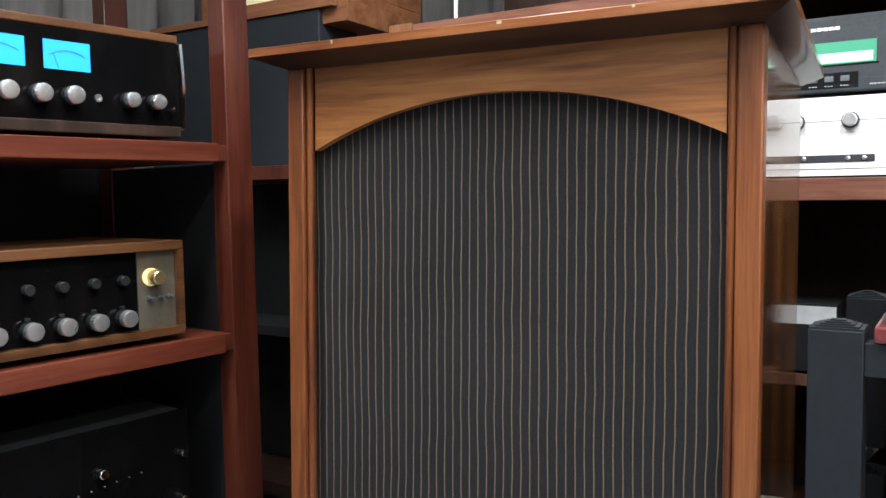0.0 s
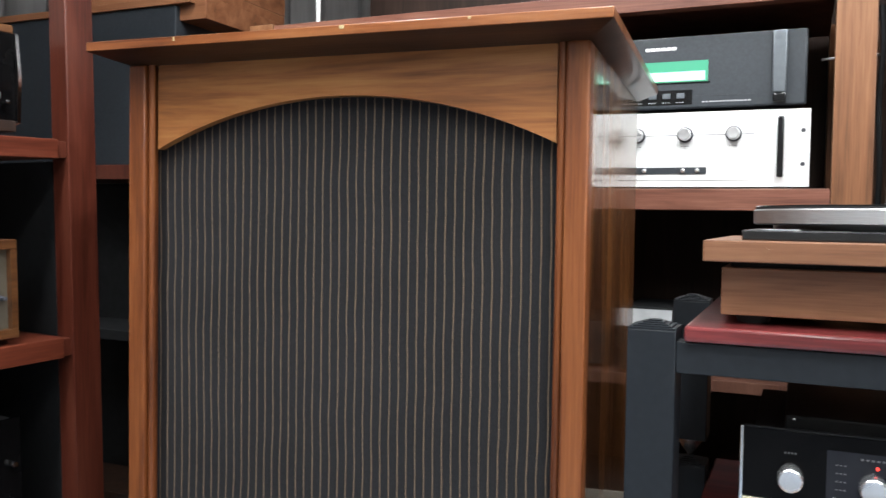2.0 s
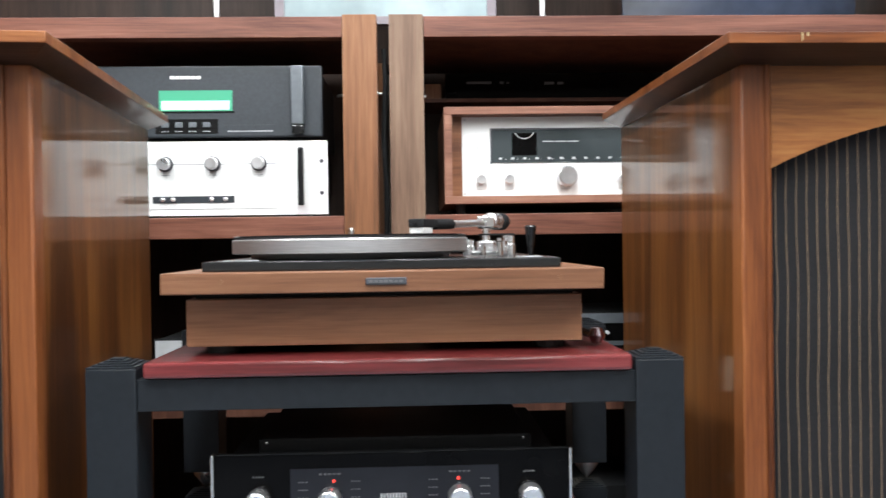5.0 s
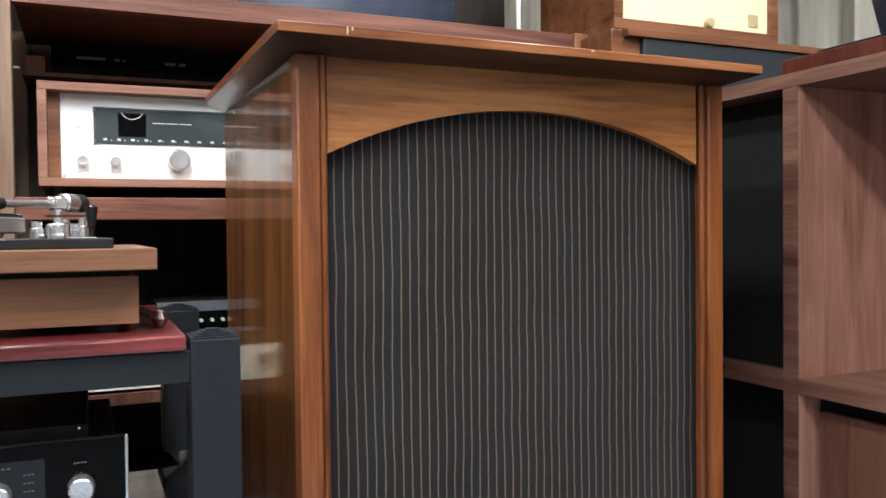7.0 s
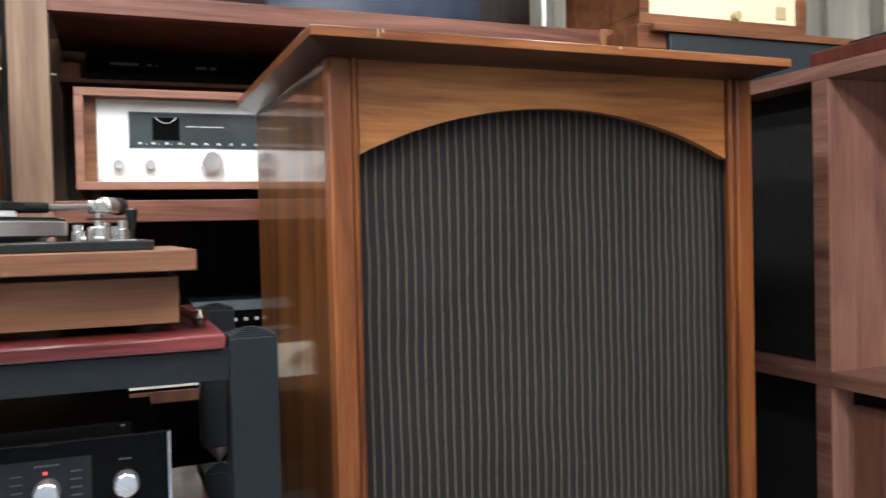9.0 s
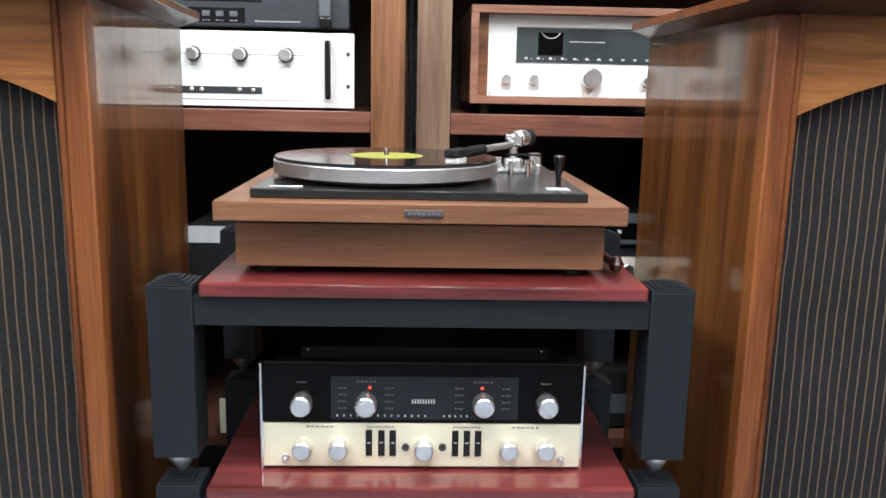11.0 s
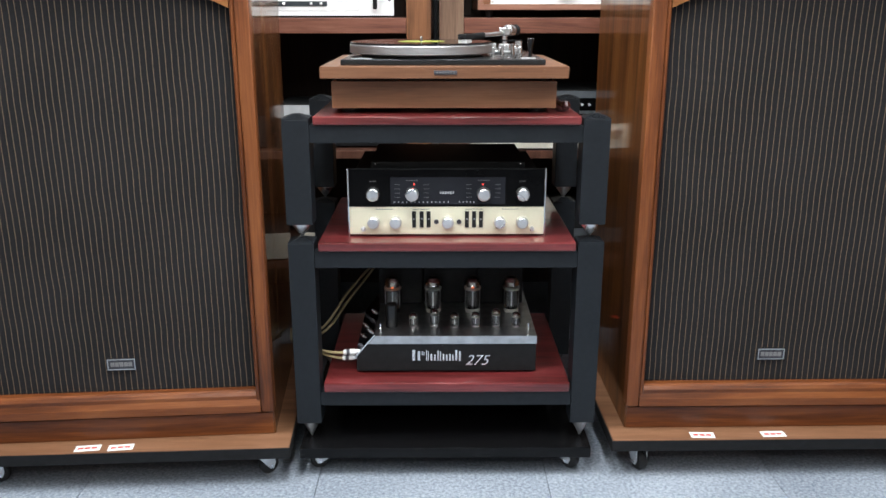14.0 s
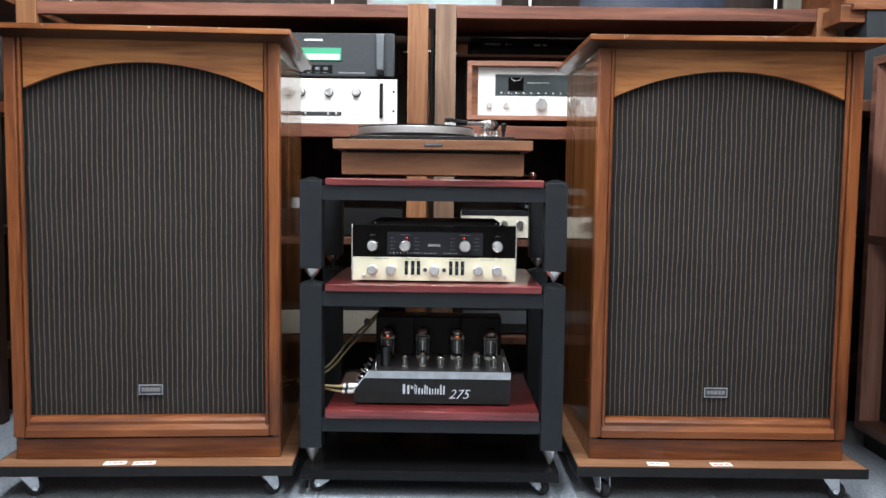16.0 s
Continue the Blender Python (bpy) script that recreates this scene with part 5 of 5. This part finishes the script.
# ---- shelving on the east side ----
def east_unit():
    b = (1.5, -0.2, 0)
    u = thing("shelving_unit", "walnut-veneer open shelving, bays blacked for their shade", "shelving", b)
    X0, X1 = 1.28, 1.74
    YA, YB = -0.95, 0.44
    TOP, SH = 1.135, 0.615
    part("top", B(X0, X1, YA, YB, TOP, TOP + 0.024, bev=0.001), M_plum_y, u, "", b)
    part("shelf", B(X0, X1, YA, 0.0955, SH, SH + 0.026, bev=0.001), M_plum_y, u, "", b)
    part("shelf", B(X0 + 0.001, X1, 0.1285, YB - 0.026, SH, SH + 0.026, bev=0.001), M_plum_y, u, "", b)
    part("bottom", B(X0, X1, YA, YB, 0.06, 0.085), M_plum_y, u, "", b)
    for y, w in ((0.096, 0.032), (YA, 0.025), (YB - 0.025, 0.025)):
        d = part("divider", B(X0 + 0.002, X1, y, y + w, 0.0855, TOP - 0.0005, bev=0.0005), M_plum, u, "", b)
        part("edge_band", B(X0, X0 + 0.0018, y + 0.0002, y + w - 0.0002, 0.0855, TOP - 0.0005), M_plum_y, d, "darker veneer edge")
    part("back", B(X1 - 0.012, X1 - 0.002, YA + 0.03, 0.095, 0.09, TOP - 0.001), M_plum, u, "", b)
    # black sheets added just inside the bays in place of their shadow
    part("bay_shade_liner", B(X0 + 0.06, X0 + 0.07, 0.1295, YB - 0.027, SH + 0.027, TOP - 0.001), M_matte, u, "black board standing in for bay shade", b)
    part("bay_shade_liner", B(X0 + 0.06, X0 + 0.07, 0.1295, YB - 0.027, 0.09, SH - 0.001), M_matte, u, "black board standing in for bay shade", b)
    part("bay_shade_liner", B(X0 + 0.05, X0 + 0.06, -0.92, 0.095, 0.09, SH - 0.001), M_matte, u, "black board standing in for bay shade", b)
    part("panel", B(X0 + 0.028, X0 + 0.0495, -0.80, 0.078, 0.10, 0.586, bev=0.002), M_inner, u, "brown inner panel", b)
    part("foot_rail", B(X0 + 0.03, X1, YA, YB, 0, 0.06), M_matte, u, "", b)
    tr = single("tray_board", B(1.285, 1.72, -0.9, 0.135, 1.1595, 1.184, bev=0.002), M_maho, "dark red board lying on the shelving", "board")
    rp = single("record_player", B(1.34, 1.68, -0.45, 0.11, 1.1842, 1.202, bev=0.003), M_black, "flat black record player base", "record player")
    for i, (y, tilt) in enumerate(((0.03, -14), (-0.07, -20))):
        sl = single("record_sleeve", B(-0.155, 0.155, -0.003, 0.003, 0, 0.31, bev=0.0008), M_navy2 if i == 0 else M_white, "record sleeve leaning on the shelving top", "record sleeve")
        sl.matrix_world = pose(1.52, y, 1.2025, tilt, 0, 62)


east_unit()


# ---- shelving on the west side ----
# the unit stands turned a little and out of true
WEST_TURN = Matrix.Translation((-1.265, 0.06, 1.0)) @ pose(0, 0, 0, 0, 0, -7.2) @ pose(0, 0, 0, 1.7) @ Matrix.Translation((1.265, -0.06, -1.0))


def west_unit():
    b = (-1.48, -0.3, 0)
    u = thing("shelving_unit", "red mahogany open shelving with amplifiers", "shelving", b)
    X0, X1 = -1.265, -1.70
    for y, foot in ((0.0765, 0.002), (-1.0, 0.034)):
        part("post", B(X0 - 0.045, X0 - 0.001, y, y + 0.053, foot, 1.75, bev=0.0025), M_maho, u, "", b)
        part("post", B(X1, X1 + 0.045, y, y + 0.053, foot, 1.75, bev=0.0025), M_maho, u, "", b)
    for z0, z1 in ((0.990, 1.0225), (0.6575, 0.692), (0.289, 0.325), (1.70, 1.735)):
        part("shelf", B(X1 + 0.046, X0, -0.946, 0.0585, z0, z1, bev=0.002), M_maho_y, u, "", b)
        part("cleat", B(X1 + 0.046, X0 - 0.006, 0.0588, 0.0763, z0 + 0.002, z1 - 0.003, bev=0.001), M_maho, u, "", b)
    # back and side boards black: the unlit interior is put into their colour
    part("back_board", B(X1 - 0.012, X1 - 0.002, -1.0, 0.13, 0.04, 1.02), M_matte, u, "", b)
    part("side_board", B(X1 + 0.046, X0 - 0.05, 0.080, 0.126, 0.02, 0.988, bev=0.001), M_matte, u, "side board blacked for the unlit interior", b)
    return u


def cap_knob(y, z, r, h, x, parent, b):
    """A silver capped knob on a wider black skirt, facing east."""
    at = Matrix.Translation((x, y, z)) @ EAST
    k = part("knob", lathe(bmesh.new(), [(r * 1.02, 0), (r * 1.02, h * 0.42), (r * 0.9, h * 0.46)], at, 24), M_matte, parent, "silver-capped black knob", b)
    part("cap", lathe(bmesh.new(), [(r * 0.94, h * 0.465), (r, h * 0.52), (r, h * 0.86), (r * 0.9, h * 0.97), (r * 0.5, h), (0, h * 0.985)], at, 28), M_alu, k)
    return k


def meter_amplifier():
    b = (-1.45, -0.25, 1.0227)
    a = thing("amplifier", "black glass amplifier with blue meters and silver knobs", "amplifier", b)
    F, Y0, Y1 = -1.290, -0.50, 0.002
    part("body", B(F - 0.36, F - 0.006, Y0, Y1 - 0.004, 1.046, 1.186), M_matte, a, "", b)
    part("case_top", B(F - 0.36, F - 0.002, Y0 - 0.003, Y1 + 0.001, 1.1865, 1.200, bev=0.002), M_case_shade, a, "walnut case top", b)
    part("face", B(F - 0.005, F, Y0, Y1 - 0.0005, 1.049, 1.186, bev=0.0008), M_bglass, a, "black glass front", b)
    part("trim", B(F - 0.005, F + 0.004, Y0 - 0.0035, Y0 - 0.0005, 1.045, 1.188, bev=0.001), M_chrome, a, "", b)
    part("trim", prism(bmesh.new(), [(F - 0.005, 1.043), (F + 0.004, 1.045), (F + 0.010, 1.118), (F + 0.004, 1.186), (F - 0.005, 1.188)], Y1, Y1 + 0.005, "y"), M_chrome, a, "chrome end strip", b)
    part("base", B(F - 0.36, F + 0.002, Y0, Y1 - 0.001, 1.0305, 1.0485, bev=0.002), M_darkwood, a, "", b)
    for y in (-0.46, -0.06):
        for x in (F - 0.33, F - 0.03):
            part("foot", lathe(bmesh.new(), [(0.011, 1.0228), (0.012, 1.0307)], Matrix.Translation((x, y, 0)), 14), M_rubber, a, "", b)
    for y0, y1 in ((-0.323, -0.251), (-0.224, -0.153)):
        mt = part("meter", B(F + 0.0002, F + 0.0012, y0, y1, 1.1235, 1.166), M_blue, a, "lit blue meter", b)
        arcs = sweep(bmesh.new(), [(F + 0.0016, y0 + (y1 - y0) * (0.12 + 0.076 * i), 1.138 + 0.014 * math.sin(math.pi * (0.15 + 0.07 * i))) for i in range(11)], 0.0005, 5)
        part("scale", arcs, M_ink, mt)
        part("needle", sweep(bmesh.new(), [(F + 0.0016, y0 + 0.30 * (y1 - y0), 1.1255), (F + 0.0016, y0 + 0.2 * (y1 - y0), 1.147)], 0.0004, 5), M_ink, mt)
    for y in (-0.279, -0.231, -0.183, -0.090, -0.044):
        cap_knob(y - 0.004, 1.0855, 0.0138 if y < -0.15 else 0.0122, 0.024, F + 0.0003, a, b)
    part("jack", lathe(bmesh.new(), [(0.006, 0), (0.006, 0.003), (0.003, 0.003), (0.003, 0.001), (0, 0.001)], Matrix.Translation((F + 0.0003, -0.143, 1.0855)) @ EAST, 16), M_zinc, a, "", b)
    part("toggle", lathe(bmesh.new(), [(0.003, 0), (0.0022, 0.012), (0.003, 0.016), (0, 0.017)], Matrix.Translation((F + 0.0003, -0.020, 1.0755)) @ EAST, 12), M_chrome, a, "", b)
    return a


def wooden_preamp():
    b = (-1.45, -0.25, 0.6922)
    a = thing("preamplifier", "walnut-cased preamplifier with black and silver front", "preamplifier", b)
    F = -1.278
    Y0, Y1, Z0, Z1 = -0.50, -0.005, 0.703, 0.8595
    part("case_top", B(F - 0.32, F + 0.004, Y0, Y1, Z1 - 0.015, Z1, bev=0.001), M_case_shade, a, "", b)
    part("case_bottom", B(F - 0.32, F + 0.004, Y0, Y1, Z0, Z0 + 0.014, bev=0.001), M_case_shade, a, "", b)
    part("case_side", B(F - 0.32, F + 0.0035, Y1 - 0.010, Y1, Z0 + 0.0142, Z1 - 0.0152), M_case_shade, a, "", b)
    part("case_side", B(F - 0.32, F + 0.0035, Y0, Y0 + 0.010, Z0 + 0.0142, Z1 - 0.0152), M_case_shade, a, "", b)
    part("face", B(F - 0.014, F - 0.010, Y0 + 0.0105, -0.0835, Z0 + 0.0145, Z1 - 0.0155), M_bglass, a, "black front", b)
    part("silver_face", B(F - 0.014, F - 0.008, -0.083, Y1 - 0.0105, Z0 + 0.0145, Z1 - 0.0155), M_champ, a, "brushed champagne end panel", b)
    for y in (-0.46, -0.06):
        for x in (F - 0.30, F - 0.03):
            part("foot", lathe(bmesh.new(), [(0.009, 0.6923), (0.010, 0.7032)], Matrix.Translation((x, y, 0)), 14), M_rubber, a, "", b)
    K = F - 0.010
    for y in (-0.305, -0.254, -0.204, -0.154, -0.106):
        cap_knob(y - 0.004, 0.7405, 0.0135, 0.026, K, a, b)
        part("lug", B(K + 0.0002, K + 0.006, y - 0.010, y - 0.002, 0.7545, 0.760, bev=0.001), M_matte, a, "", b)
        part("small_knob", knob_mesh(0.0085, 0.014, Matrix.Translation((K, y - 0.004, 0.800)) @ EAST), M_matte, a, "", b)
    part("pilot_ring", lathe(bmesh.new(), [(0.0150, 0), (0.0150, 0.002), (0, 0.002)], Matrix.Translation((F - 0.0078, -0.060, 0.8015)) @ EAST, 24), M_dialglow, a, "warm lit ring", b)
    part("volume_knob", knob_mesh(0.0122, 0.022, Matrix.Translation((F - 0.0055, -0.057, 0.8015)) @ EAST), M_brass, a, "brass volume knob", b)
    for y in (-0.064, -0.045, -0.027):
        part("toggle", lathe(bmesh.new(), [(0.0045, 0), (0.0045, 0.003), (0.002, 0.004), (0.0032, 0.014), (0, 0.015)], Matrix.Translation((F - 0.0078, y, 0.767)) @ EAST, 12), M_ink, a, "", b)
    return a


def dark_amplifier():
    b = (-1.48, -0.25, 0.3252)
    a = thing("power_amplifier", "black amplifier with small bright knobs in shadow", "amplifier", b)
    F = -1.30
    part("body", B(F - 0.34, F - 0.005, -0.50, 0.010, 0.335, 0.565, bev=0.002), M_matte, a, "", b)
    part("face", B(F - 0.004, F, -0.505, 0.016, 0.333, 0.568, bev=0.001), M_bglass, a, "", b)
    for y in (-0.46, -0.06):
        for x in (F - 0.3, F - 0.03):
            part("foot", lathe(bmesh.new(), [(0.011, 0.3253), (0.012, 0.3352)], Matrix.Translation((x, y, 0)), 14), M_rubber, a, "", b)
    for y, z, r in ((-0.0015, 0.494, 0.005), (-0.003, 0.417, 0.005), (-0.145, 0.497, 0.008)):
        part("knob", knob_mesh(r, 0.014, Matrix.Translation((F, y, z)) @ EAST), M_chrome, a, "", b)
    for i in range(6):
        part("lamp", lathe(bmesh.new(), [(0.0013, 0), (0.0013, 0.002), (0, 0.002)], Matrix.Translation((F, -0.183 + i * 0.0215, 0.4705 + i * 0.0017)) @ EAST, 8), M_alu, a, "", b)
    return a


for build in (west_unit, meter_amplifier, wooden_preamp, dark_amplifier):
    root = build()
    root.location.y -= {wooden_preamp: 0.009, dark_amplifier: 0.017}.get(build, 0)
    root.matrix_world = WEST_TURN @ pose(*root.location)


# ---- carpet tiles ----
tile = bpy.data.meshes.new("carpet_tile")
bt = B(0.0006, 0.4994, 0.0006, 0.4994, -0.006, 0.0, bev=0.0008, seg=1)
bt.to_mesh(tile)
bt.free()
tile.materials.append(M_carpet)
for ix in range(-6, 6):
    for iy in range(-10, 4):
        x, y = -0.27 + 0.5 * ix, -0.16 + 0.5 * iy
        if x > RX - 0.01 or x + 0.5 < -RX or y + 0.5 < RY0 or y > RY1 - 0.01:
            continue
        ob = new("carpet_tile", tile)
        ob.parent = FLOOR
        ob.location = (x, y, 0)
